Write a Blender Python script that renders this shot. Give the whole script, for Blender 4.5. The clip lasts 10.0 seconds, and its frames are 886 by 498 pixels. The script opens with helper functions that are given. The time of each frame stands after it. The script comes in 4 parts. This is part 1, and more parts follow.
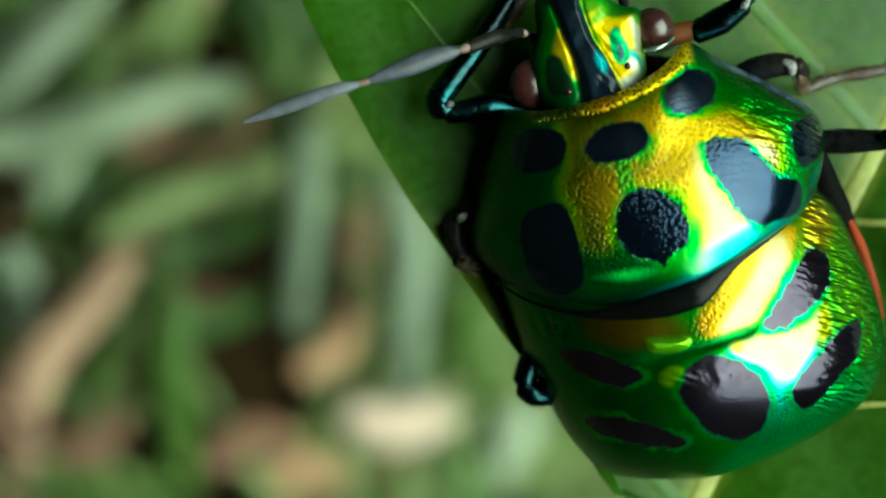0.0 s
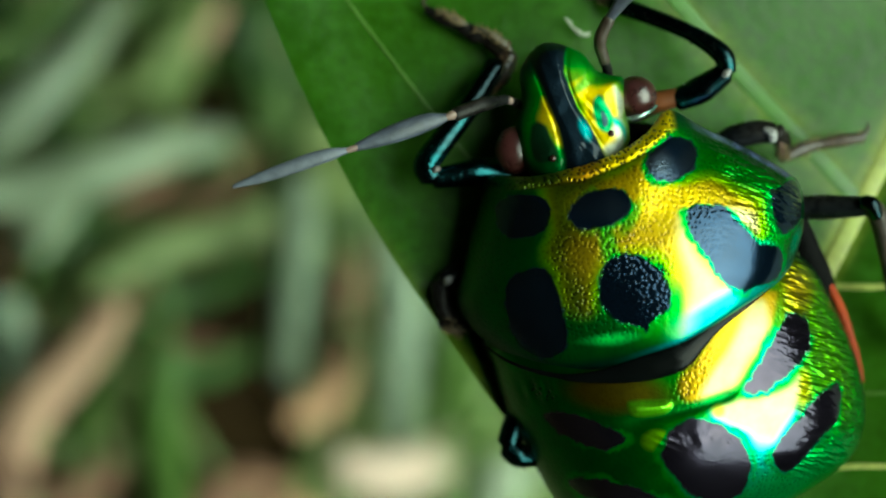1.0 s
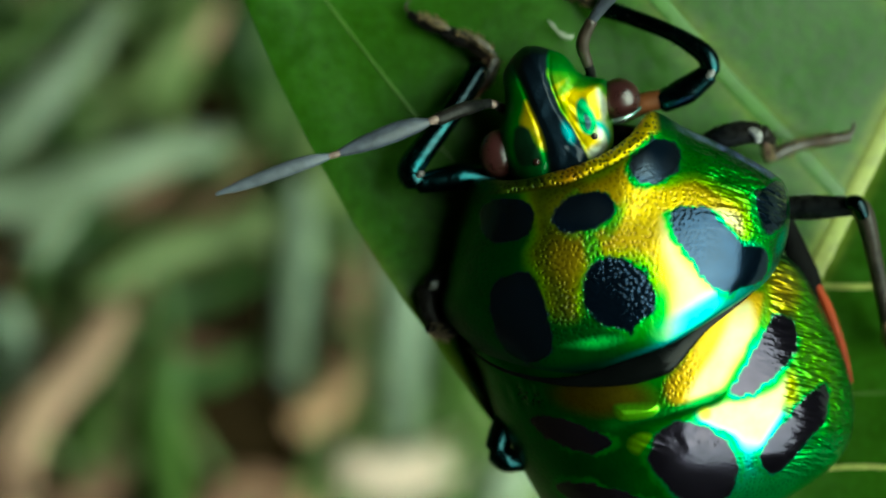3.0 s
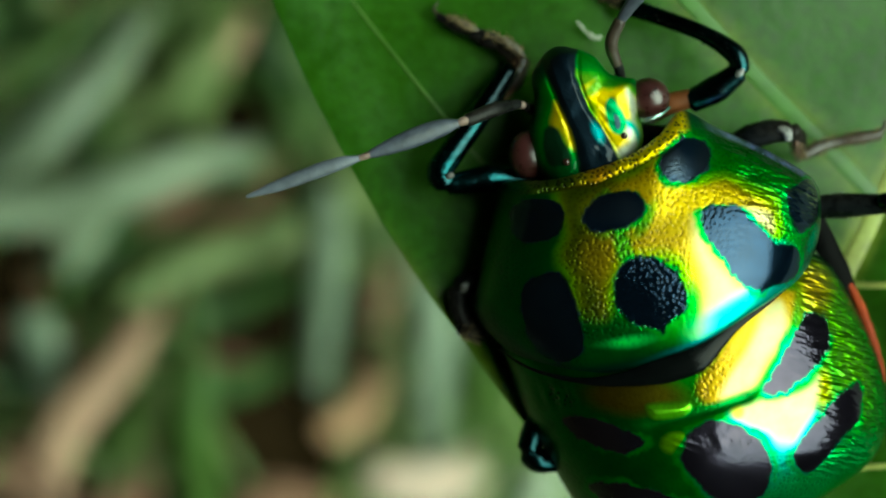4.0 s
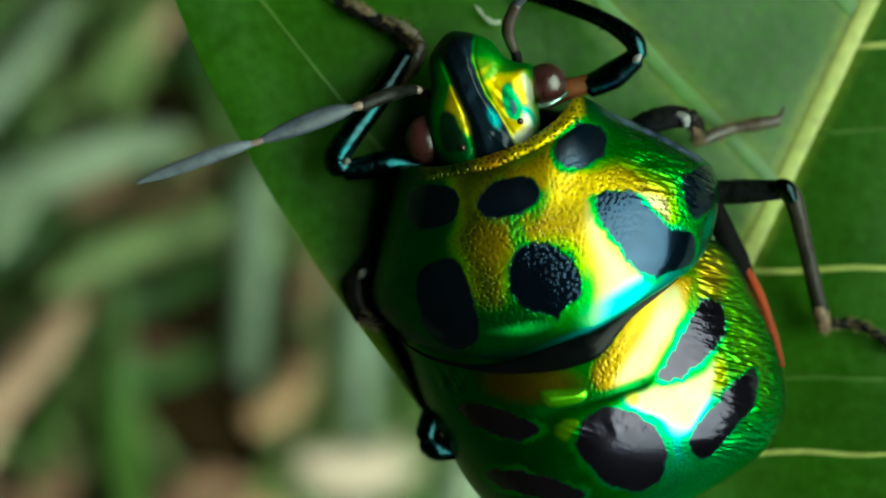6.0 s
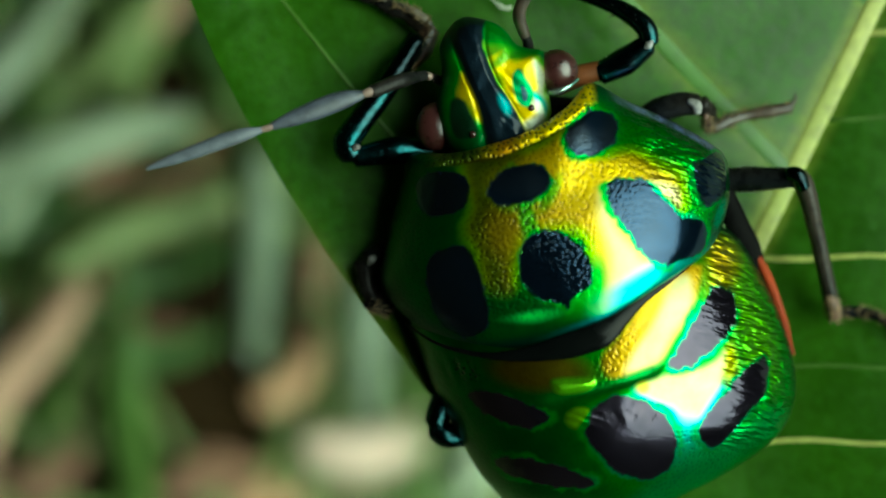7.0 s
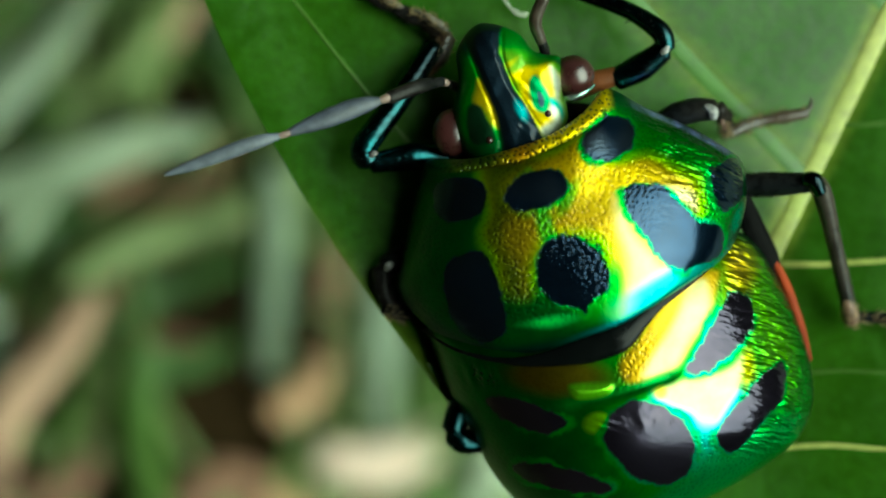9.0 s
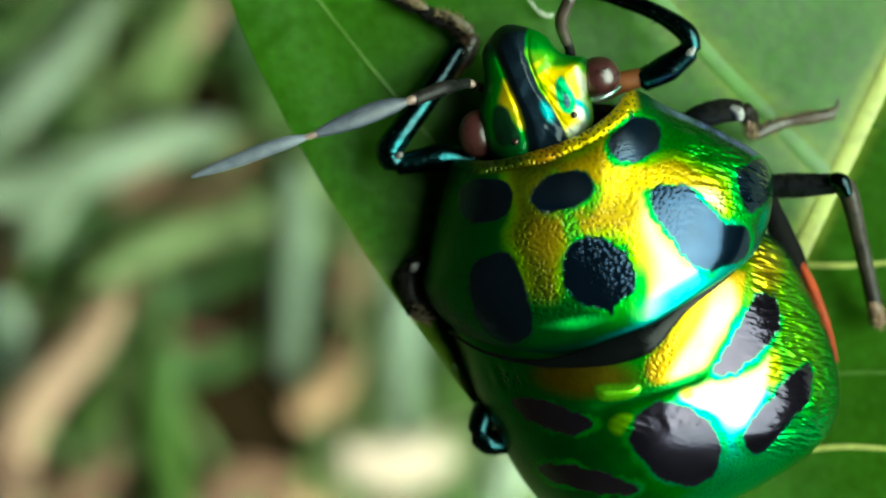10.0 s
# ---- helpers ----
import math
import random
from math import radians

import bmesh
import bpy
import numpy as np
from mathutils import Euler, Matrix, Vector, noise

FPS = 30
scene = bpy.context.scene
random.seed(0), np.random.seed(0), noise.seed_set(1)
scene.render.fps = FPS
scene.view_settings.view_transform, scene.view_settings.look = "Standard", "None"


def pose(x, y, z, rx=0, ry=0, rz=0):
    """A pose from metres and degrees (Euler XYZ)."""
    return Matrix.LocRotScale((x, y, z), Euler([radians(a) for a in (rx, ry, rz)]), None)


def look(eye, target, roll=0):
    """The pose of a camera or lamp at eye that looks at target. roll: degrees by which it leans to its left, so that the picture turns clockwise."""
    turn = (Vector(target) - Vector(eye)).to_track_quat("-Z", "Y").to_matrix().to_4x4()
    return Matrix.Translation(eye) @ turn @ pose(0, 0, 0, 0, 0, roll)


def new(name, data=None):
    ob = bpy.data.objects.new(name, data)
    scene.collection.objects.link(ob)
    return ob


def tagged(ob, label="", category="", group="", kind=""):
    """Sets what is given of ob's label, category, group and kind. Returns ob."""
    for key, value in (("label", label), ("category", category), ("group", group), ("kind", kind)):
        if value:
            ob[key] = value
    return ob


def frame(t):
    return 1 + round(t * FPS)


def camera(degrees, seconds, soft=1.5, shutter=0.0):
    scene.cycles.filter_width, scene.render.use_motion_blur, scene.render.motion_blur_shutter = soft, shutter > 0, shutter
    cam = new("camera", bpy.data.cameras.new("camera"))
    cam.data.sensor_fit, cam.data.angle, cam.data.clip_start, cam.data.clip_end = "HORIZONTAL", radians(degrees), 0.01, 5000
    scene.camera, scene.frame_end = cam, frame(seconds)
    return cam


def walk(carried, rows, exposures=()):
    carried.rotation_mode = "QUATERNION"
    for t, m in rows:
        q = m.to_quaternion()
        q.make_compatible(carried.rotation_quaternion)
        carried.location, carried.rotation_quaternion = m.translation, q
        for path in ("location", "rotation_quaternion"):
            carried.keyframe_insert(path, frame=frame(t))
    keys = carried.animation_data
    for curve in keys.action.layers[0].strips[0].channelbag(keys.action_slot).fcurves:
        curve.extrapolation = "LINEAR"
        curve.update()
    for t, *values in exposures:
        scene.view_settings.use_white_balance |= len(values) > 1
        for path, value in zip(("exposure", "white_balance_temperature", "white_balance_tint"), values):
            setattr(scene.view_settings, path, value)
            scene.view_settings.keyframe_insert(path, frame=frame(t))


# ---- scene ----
# ---- camera ----
cam = camera(32, 10.0, soft=2.1)
cam.data.dof.use_dof = True
cam.data.dof.focus_distance = 0.0455
cam.data.dof.aperture_fstop = 29.0
PATH = [
    (0.0, pose(-0.000170, -0.036455, 0.102091, 14.8768, -46.9541, 68.6750)),
    (0.5, pose(-0.000400, -0.036304, 0.103062, 16.2713, -47.5193, 68.4810)),
    (1.0, pose(-0.000694, -0.036725, 0.102856, 16.2613, -47.2113, 68.9772)),
    (1.5, pose(-0.000856, -0.036894, 0.102760, 15.9666, -46.8615, 69.2202)),
    (2.0, pose(-0.000922, -0.036953, 0.102355, 16.2870, -46.5054, 68.4909)),
    (2.5, pose(-0.000736, -0.036806, 0.102367, 16.4548, -46.4438, 68.3627)),
    (2.7, pose(-0.000738, -0.036110, 0.103391, 16.7422, -47.0361, 68.1844)),
    (3.8, pose(-0.000337, -0.036328, 0.103117, 17.2973, -45.2441, 68.0826)),
    (4.0, pose(-0.000352, -0.036288, 0.103258, 17.4281, -45.5766, 67.9931)),
    (4.5, pose(-0.000563, -0.036103, 0.103343, 17.7686, -46.7705, 67.3284)),
    (5.0, pose(0.000122, -0.035445, 0.103939, 17.7057, -47.1033, 67.2173)),
    (5.2, pose(0.000416, -0.035124, 0.104070, 17.9476, -47.2433, 67.1994)),
    (6.3, pose(-0.000023, -0.035026, 0.104038, 17.5298, -47.7040, 66.9505)),
    (6.5, pose(0.000000, -0.034962, 0.104190, 17.3540, -47.8199, 67.1346)),
    (7.0, pose(-0.000195, -0.034977, 0.103939, 16.6165, -47.3176, 67.3981)),
    (7.3, pose(0.000368, -0.034933, 0.103781, 16.4278, -47.3573, 67.2713)),
    (7.5, pose(0.000322, -0.034955, 0.103603, 16.5465, -47.2292, 67.2893)),
    (7.7, pose(0.000211, -0.034801, 0.103926, 16.8219, -47.3190, 67.2289)),
    (8.0, pose(0.000110, -0.035038, 0.103738, 16.7125, -46.7460, 67.4761)),
    (8.3, pose(0.000031, -0.034647, 0.104376, 17.4957, -47.4368, 66.8936)),
    (8.5, pose(0.000089, -0.034852, 0.104185, 17.5927, -47.2272, 66.6972)),
    (9.0, pose(-0.000010, -0.035179, 0.103806, 17.1525, -46.8773, 67.3665)),
    (9.5, pose(-0.000102, -0.035124, 0.103948, 17.0379, -46.5400, 67.5470)),
    (10.0, pose(-0.000119, -0.035352, 0.103680, 16.9326, -46.2332, 67.6450)),
]
EXPOSURES = [(0, 1.78, 7300, -27), (2.0, 1.68, 7300, -28), (6.0, 1.56, 7300, -33), (8.4, 1.74, 7300, -31), (9.2, 1.82, 7300, -28), (10, 2.31, 7300, -27)]
walk(cam, PATH, EXPOSURES)

# the stage: x right, y up and z towards the camera's first rest, round the insect
STAGE = Matrix(((0.260909, -0.965363, 0.000000, 0.000000), (0.618699, 0.167216, -0.767626, 0.000000), (0.741038, 0.200281, 0.640898, 0.075000), (0, 0, 0, 1)))
MM = 0.001

# ---- world and sun ----
world = bpy.data.worlds.new("sky")
world.use_nodes = True
scene.world = world
wn = world.node_tree.nodes
sky = wn.new("ShaderNodeTexSky")
sky.sky_type, sky.sun_disc = "NISHITA", False
SUN_ELEV, SUN_AZIM = 76.0, 118.0
sky.sun_elevation, sky.sun_rotation = radians(SUN_ELEV), radians(SUN_AZIM)
wn["Background"].inputs["Strength"].default_value = 0.15
world.node_tree.links.new(sky.outputs["Color"], wn["Background"].inputs["Color"])
sun = new("sun", bpy.data.lights.new("sun", "SUN"))
sun.data.energy, sun.data.angle, sun.data.color = 3.2, radians(100), (0.93, 0.97, 0.97)
e, a = radians(SUN_ELEV), radians(SUN_AZIM)
sun_from = Vector((math.cos(e) * math.sin(a), math.cos(e) * math.cos(a), math.sin(e)))
sun.matrix_world = look(sun_from * 5, (0, 0, 0))


# ---- materials ----
def material(name, colour, rough=0.5, metal=0.0, vary=0.15, scale=400.0, bump=0.0, bump_scale=None, attribute=False, coat=0.0, second=None, translucent=0.0, thick=0.0002, gloss=0.5, net=0.0, blend=None):
    m = bpy.data.materials.new(name)
    m.use_nodes = True
    n, l = m.node_tree.nodes, m.node_tree.links
    b = n["Principled BSDF"]
    b.inputs["Roughness"].default_value, b.inputs["Metallic"].default_value = rough, metal
    b.inputs["Coat Weight"].default_value = coat
    b.inputs["Specular IOR Level"].default_value = gloss
    b.inputs["Coat Roughness"].default_value = 0.12
    co = n.new("ShaderNodeTexCoord")
    grain, cloud = n.new("ShaderNodeTexNoise"), n.new("ShaderNodeTexNoise")
    for tex, s, det in ((grain, scale, 4.0), (cloud, scale * 0.13, 2.0)):
        tex.inputs["Scale"].default_value, tex.inputs["Detail"].default_value = s, det
        l.new(co.outputs["Object"], tex.inputs["Vector"])
    if attribute:
        src = n.new("ShaderNodeAttribute")
        src.attribute_name = "tint"
        base = src.outputs["Color"]
    else:
        mix = n.new("ShaderNodeMix")
        mix.data_type = "RGBA"
        mix.inputs["A"].default_value = (*colour, 1)
        mix.inputs["B"].default_value = (*(second or [c * 0.55 for c in colour]), 1)
        ramp = n.new("ShaderNodeMapRange")
        ramp.inputs["From Min"].default_value, ramp.inputs["From Max"].default_value = 0.38, 0.66
        l.new(cloud.outputs["Fac"], ramp.inputs["Value"])
        l.new(ramp.outputs["Result"], mix.inputs["Factor"])
        base = mix.outputs["Result"]
    if blend:
        near, over = n.new("ShaderNodeAttribute"), n.new("ShaderNodeMix")
        near.attribute_name, over.data_type = blend[0], "RGBA"
        over.inputs["B"].default_value = (*blend[1], 1)
        l.new(near.outputs["Fac"], over.inputs["Factor"])
        l.new(base, over.inputs["A"])
        base = over.outputs["Result"]
    hsv = n.new("ShaderNodeHueSaturation")
    ramp2 = n.new("ShaderNodeMapRange")
    ramp2.inputs["To Min"].default_value, ramp2.inputs["To Max"].default_value = 1 - vary, 1 + vary
    ramp2.inputs["From Min"].default_value, ramp2.inputs["From Max"].default_value = 0.3, 0.7
    l.new(grain.outputs["Fac"], ramp2.inputs["Value"])
    l.new(ramp2.outputs["Result"], hsv.inputs["Value"])
    l.new(base, hsv.inputs["Color"])
    dull = n.new("ShaderNodeMapRange")
    dull.inputs["From Min"].default_value, dull.inputs["From Max"].default_value = 0.3, 0.7
    dull.inputs["To Min"].default_value, dull.inputs["To Max"].default_value = rough * 0.8, rough * 1.25
    l.new(grain.outputs["Fac"], dull.inputs["Value"])
    l.new(dull.outputs["Result"], b.inputs["Roughness"])
    l.new(hsv.outputs["Color"], b.inputs["Base Color"])
    if bump:
        bn = n.new("ShaderNodeBump")
        bn.inputs["Strength"].default_value, bn.inputs["Distance"].default_value = bump, thick
        tex = n.new("ShaderNodeTexNoise")
        tex.inputs["Scale"].default_value, tex.inputs["Detail"].default_value = bump_scale or scale, 3.0
        l.new(co.outputs["Object"], tex.inputs["Vector"])
        l.new(tex.outputs["Fac"], bn.inputs["Height"])
        l.new(bn.outputs["Normal"], b.inputs["Normal"])
    if net:
        cells, b2 = n.new("ShaderNodeTexVoronoi"), n.new("ShaderNodeBump")
        cells.feature = "DISTANCE_TO_EDGE"
        cells.inputs["Scale"].default_value = net
        b2.inputs["Strength"].default_value, b2.inputs["Distance"].default_value = 0.25, 0.00008
        l.new(co.outputs["Object"], cells.inputs["Vector"])
        l.new(cells.outputs["Distance"], b2.inputs["Height"])
        l.new(bn.outputs["Normal"], b2.inputs["Normal"])
        l.new(b2.outputs["Normal"], b.inputs["Normal"])
    if translucent:
        t, mx = n.new("ShaderNodeBsdfTranslucent"), n.new("ShaderNodeMixShader")
        l.new(hsv.outputs["Color"], t.inputs["Color"])
        mx.inputs[0].default_value = translucent
        l.new(b.outputs[0], mx.inputs[1])
        l.new(t.outputs[0], mx.inputs[2])
        l.new(mx.outputs[0], n["Material Output"].inputs["Surface"])
    return m


def cuticle(name, rough=0.2, coat=1.0):
    """Iridescent wing-case armour: tint and pitting come from the mesh's attributes."""
    m = bpy.data.materials.new(name)
    m.use_nodes = True
    n, l = m.node_tree.nodes, m.node_tree.links
    b = n["Principled BSDF"]
    tint, pit = n.new("ShaderNodeAttribute"), n.new("ShaderNodeAttribute")
    tint.attribute_name, pit.attribute_name = "tint", "pits"
    b.inputs["Metallic"].default_value, b.inputs["Roughness"].default_value = 0.9, rough
    b.inputs["Coat Weight"].default_value, b.inputs["Coat Roughness"].default_value, b.inputs["Coat IOR"].default_value = coat, 0.035, 1.6
    co, warp, vor, fine = n.new("ShaderNodeTexCoord"), n.new("ShaderNodeTexNoise"), n.new("ShaderNodeTexVoronoi"), n.new("ShaderNodeTexNoise")
    warp.inputs["Scale"].default_value, warp.inputs["Detail"].default_value = 1800.0, 2.0
    fine.inputs["Scale"].default_value = 9000.0
    vor.feature = "F1"
    vor.voronoi_dimensions = "2D"
    vor.inputs["Scale"].default_value, vor.inputs["Randomness"].default_value = 6600.0, 0.9
    add, sc = n.new("ShaderNodeVectorMath"), n.new("ShaderNodeVectorMath")
    sc.operation = "SCALE"
    sc.inputs["Scale"].default_value = 0.00016
    l.new(co.outputs["Object"], warp.inputs["Vector"])
    l.new(warp.outputs["Color"], sc.inputs[0])
    l.new(co.outputs["Object"], add.inputs[0])
    l.new(sc.outputs[0], add.inputs[1])
    l.new(add.outputs[0], vor.inputs["Vector"])
    l.new(co.outputs["Object"], fine.inputs["Vector"])
    bn, b2 = n.new("ShaderNodeBump"), n.new("ShaderNodeBump")
    bn.inputs["Distance"].default_value = 0.00003
    b2.inputs["Distance"].default_value, b2.inputs["Strength"].default_value = 0.00001, 0.25
    l.new(pit.outputs["Fac"], bn.inputs["Strength"])
    pit_shape = n.new("ShaderNodeMapRange")
    pit_shape.interpolation_type = "SMOOTHSTEP"
    pit_shape.inputs["From Min"].default_value, pit_shape.inputs["From Max"].default_value = 0.05, 0.5
    l.new(vor.outputs["Distance"], pit_shape.inputs["Value"])
    l.new(pit_shape.outputs["Result"], bn.inputs["Height"])
    fold, stretch, wrinkle, b3 = n.new("ShaderNodeAttribute"), n.new("ShaderNodeMapping"), n.new("ShaderNodeTexNoise"), n.new("ShaderNodeBump")
    fold.attribute_name = "folds"
    stretch.vector_type = "TEXTURE"
    stretch.inputs["Scale"].default_value, stretch.inputs["Rotation"].default_value = (1 / 1500, 1 / 6000, 1 / 1500), (0.0, 0.0, radians(-16))
    wrinkle.inputs["Scale"].default_value, wrinkle.inputs["Detail"].default_value = 1.0, 1.0
    l.new(co.outputs["Object"], stretch.inputs["Vector"])
    l.new(stretch.outputs["Vector"], wrinkle.inputs["Vector"])
    l.new(wrinkle.outputs["Fac"], b3.inputs["Height"])
    l.new(fold.outputs["Fac"], b3.inputs["Strength"])
    b3.inputs["Distance"].default_value = 0.00034
    l.new(b3.outputs["Normal"], bn.inputs["Normal"])
    l.new(fine.outputs["Fac"], b2.inputs["Height"])
    l.new(bn.outputs["Normal"], b2.inputs["Normal"])
    l.new(b2.outputs["Normal"], b.inputs["Coat Normal"])
    l.new(b2.outputs["Normal"], b.inputs["Normal"])
    hsv, rng = n.new("ShaderNodeHueSaturation"), n.new("ShaderNodeMapRange")
    rng.inputs["From Min"].default_value, rng.inputs["From Max"].default_value = 0.25, 0.75
    rng.inputs["To Min"].default_value, rng.inputs["To Max"].default_value = 0.8, 1.2
    l.new(warp.outputs["Fac"], rng.inputs["Value"])
    l.new(tint.outputs["Color"], hsv.inputs["Color"])
    l.new(hsv.outputs["Color"], b.inputs["Base Color"])
    # shade in the punctures is painted: the colour darkens to their bottom
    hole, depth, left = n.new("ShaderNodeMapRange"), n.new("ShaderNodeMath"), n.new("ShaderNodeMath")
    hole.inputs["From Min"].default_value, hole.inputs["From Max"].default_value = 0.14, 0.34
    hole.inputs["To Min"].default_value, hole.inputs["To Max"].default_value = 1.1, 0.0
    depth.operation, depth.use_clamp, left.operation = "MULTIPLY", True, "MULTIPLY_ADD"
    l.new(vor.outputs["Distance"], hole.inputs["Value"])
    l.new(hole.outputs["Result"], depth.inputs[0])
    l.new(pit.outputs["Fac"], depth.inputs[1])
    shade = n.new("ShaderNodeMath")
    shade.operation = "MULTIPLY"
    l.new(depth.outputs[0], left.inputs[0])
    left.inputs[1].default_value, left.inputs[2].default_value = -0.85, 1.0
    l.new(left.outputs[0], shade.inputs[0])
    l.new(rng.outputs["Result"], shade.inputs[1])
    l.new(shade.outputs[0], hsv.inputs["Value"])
    lacquer = n.new("ShaderNodeMath")
    lacquer.operation = "MULTIPLY"
    lacquer.inputs[1].default_value = rough
    l.new(tint.outputs["Alpha"], lacquer.inputs[0])
    l.new(lacquer.outputs[0], b.inputs["Roughness"])
    return m


M_CUTICLE = cuticle("iridescent_cuticle", 0.36, 0.14)
M_HEAD = cuticle("head_cuticle", 0.55, 0.2)
M_BLACK = material("black_leg_cuticle", (0.01, 0.018, 0.022), 0.22, 1.0, 0.4, 6000, 0.5, 4200, second=(0.012, 0.075, 0.085), thick=0.00005, coat=0.08)
M_BROWN = material("brown_leg_cuticle", (0.045, 0.033, 0.026), 0.4, 0.0, 0.3, 3000, 0.4, 6000, second=(0.05, 0.03, 0.02), thick=0.00004)
M_TARSUS = material("grey_brown_foot", (0.24, 0.2, 0.15), 0.33, 0.0, 0.6, 26000, 0.8, 3600, second=(0.02, 0.015, 0.011), thick=0.0001, coat=0.2)
M_LEG = material("dull_black_leg", (0.006, 0.007, 0.008), 0.28, 0.0, 0.4, 3500, 0.5, 5000, second=(0.016, 0.013, 0.011), thick=0.00004, gloss=0.1)
M_SHIN = material("dark_brown_shin", (0.016, 0.013, 0.011), 0.35, 0.0, 0.4, 4000, 0.5, 5000, second=(0.045, 0.035, 0.028), thick=0.00004, gloss=0.25)
M_TIP = material("pinkish_brown_shin_tip", (0.2, 0.11, 0.08), 0.4, 0.0, 0.3, 4000, 0.4, 5000, second=(0.09, 0.05, 0.036), thick=0.00004)
M_FLAP = material("reddish_brown_shin_flap", (0.075, 0.032, 0.016), 0.35, 0.0, 0.3, 4000, 0.5, 5000, second=(0.03, 0.014, 0.009), thick=0.00004)
M_RUST = material("rusty_leg_base", (0.16, 0.05, 0.014), 0.4, 0.0, 0.25, 2500, 0.3, 6000, thick=0.00003)
M_ANTENNA = material("grey_antenna", (0.058, 0.066, 0.09), 0.45, 0.0, 0.3, 3000, 0.5, 9000, second=(0.035, 0.042, 0.06), thick=0.00003)
M_ANTENNA_TIP = material("pale_grey_antenna", (0.1, 0.112, 0.14), 0.45, 0.0, 0.3, 3000, 0.5, 9000, second=(0.07, 0.08, 0.1), thick=0.00003)
M_HAIR = material("golden_leg_hair", (0.34, 0.24, 0.12), 0.5, 0.0, 0.2, 6000)
M_JOINT = material("pink_joint", (0.3, 0.2, 0.17), 0.4, 0.0, 0.2, 4000)
M_KNEE = material("whitish_knee", (0.3, 0.29, 0.29), 0.35, 0.0, 0.4, 9000, 0.4, 9000, second=(0.1, 0.09, 0.09), thick=0.00003)
M_EYE = material("maroon_eye", (0.05, 0.014, 0.014), 0.3, 0.0, 0.25, 3000, 0.12, 16000, coat=0.4, thick=0.00001)
M_RIM = material("pale_turquoise_cuticle", (0.5, 0.62, 0.55), 0.2, 0.8, 0.2, 3000, 0.3, 6000, second=(0.12, 0.5, 0.4), thick=0.00003)
M_RED = material("red_margin", (0.3, 0.042, 0.012), 0.55, 0.0, 0.2, 2000, gloss=0.15)
M_BELLY = material("dark_underside", (0.003, 0.004, 0.004), 0.2, 0.0, 0.3, 2000, gloss=0.1)
M_MATTE = material("matte_black_wing", (0.006, 0.006, 0.006), 0.6, 0.0, 0.3, 3000, 0.4, 5000, gloss=0.03, thick=0.00004)
M_LEAF = material("green_leaf_blade", (0.036, 0.12, 0.004), 0.36, 0.0, 0.2, 2500, 0.35, 1800, second=(0.028, 0.096, 0.003), blend=("rib", (0.36, 0.4, 0.06)), gloss=0.29, net=1100.0, translucent=0.3, thick=0.00006)
M_MIDRIB = material("yellow_green_midrib", (0.4, 0.42, 0.12), 0.45, 0.0, 0.2, 2500, 0.4, 2500, second=(0.3, 0.34, 0.08), thick=0.00005)
M_VEIN = material("pale_side_vein", (0.075, 0.15, 0.022), 0.45, 0.0, 0.2, 1500, 0.3, 1500, second=(0.05, 0.115, 0.012), gloss=0.34, thick=0.00006)
M_BROAD_VEIN = material("broad_pale_vein", (0.062, 0.15, 0.022), 0.4, 0.0, 0.2, 1500, 0.3, 1500, second=(0.05, 0.125, 0.015), gloss=0.36, thick=0.00006)
M_SCAR = material("whitish_leaf_scar", (0.36, 0.4, 0.3), 0.7, 0.0, 0.2, 4000)
M_STEM = material("green_stem", (0.08, 0.14, 0.03), 0.5, 0.0, 0.2, 600, 0.3)
M_SOIL = material("dark_garden_soil", (0.026, 0.016, 0.007), 0.95, 0.0, 0.5, 500, 0.8, 300, second=(0.01, 0.007, 0.003), thick=0.002, gloss=0.04)
M_TREE_SCREEN = material("tree_screen_foliage", (0.05, 0.09, 0.03), 0.8, 0.0, 0.5, 6, 0.0, second=(0.018, 0.032, 0.012))
GRASS = {
    "grey": material("grey_green_grass", (0.45, 0.52, 0.38), 0.5, 0.0, 0.15, 300, 0.2, second=(0.31, 0.38, 0.24)),
    "mist": material("dull_grey_green_grass", (0.3, 0.37, 0.27), 0.5, 0.0, 0.15, 300, 0.2, second=(0.22, 0.28, 0.19)),
    "sage": material("sage_green_grass", (0.22, 0.29, 0.105), 0.5, 0.0, 0.15, 300, 0.2, second=(0.14, 0.19, 0.058)),
    "green": material("fresh_green_grass", (0.11, 0.19, 0.04), 0.45, 0.0, 0.15, 300, 0.2, second=(0.07, 0.14, 0.025)),
    "dark": material("dark_green_grass", (0.045, 0.1, 0.02), 0.5, 0.0, 0.2, 300, 0.2, second=(0.03, 0.07, 0.015)),
    "tan": material("dry_tan_straw", (0.66, 0.42, 0.3), 0.7, 0.0, 0.15, 300, 0.3, second=(0.5, 0.31, 0.21)),
    "straw": material("dull_straw", (0.44, 0.26, 0.15), 0.7, 0.0, 0.15, 300, 0.3, second=(0.32, 0.19, 0.1)),
    "pale": material("pale_dry_leaf", (0.66, 0.5, 0.4), 0.7, 0.0, 0.15, 300, 0.3, second=(0.54, 0.4, 0.3)),
    "brown": material("brown_dead_leaf", (0.22, 0.115, 0.07), 0.8, 0.0, 0.2, 300, 0.3, second=(0.15, 0.08, 0.05)),
}


# ---- mesh helpers ----
def smooth(me):
    me.shade_smooth()
    return me


def mesh_of(name, verts, faces, mat, scale=MM):
    me = bpy.data.meshes.new(name)
    me.from_pydata([tuple(c * scale for c in v) for v in verts], [], faces)
    me.materials.append(mat)
    me.update()
    return smooth(me)


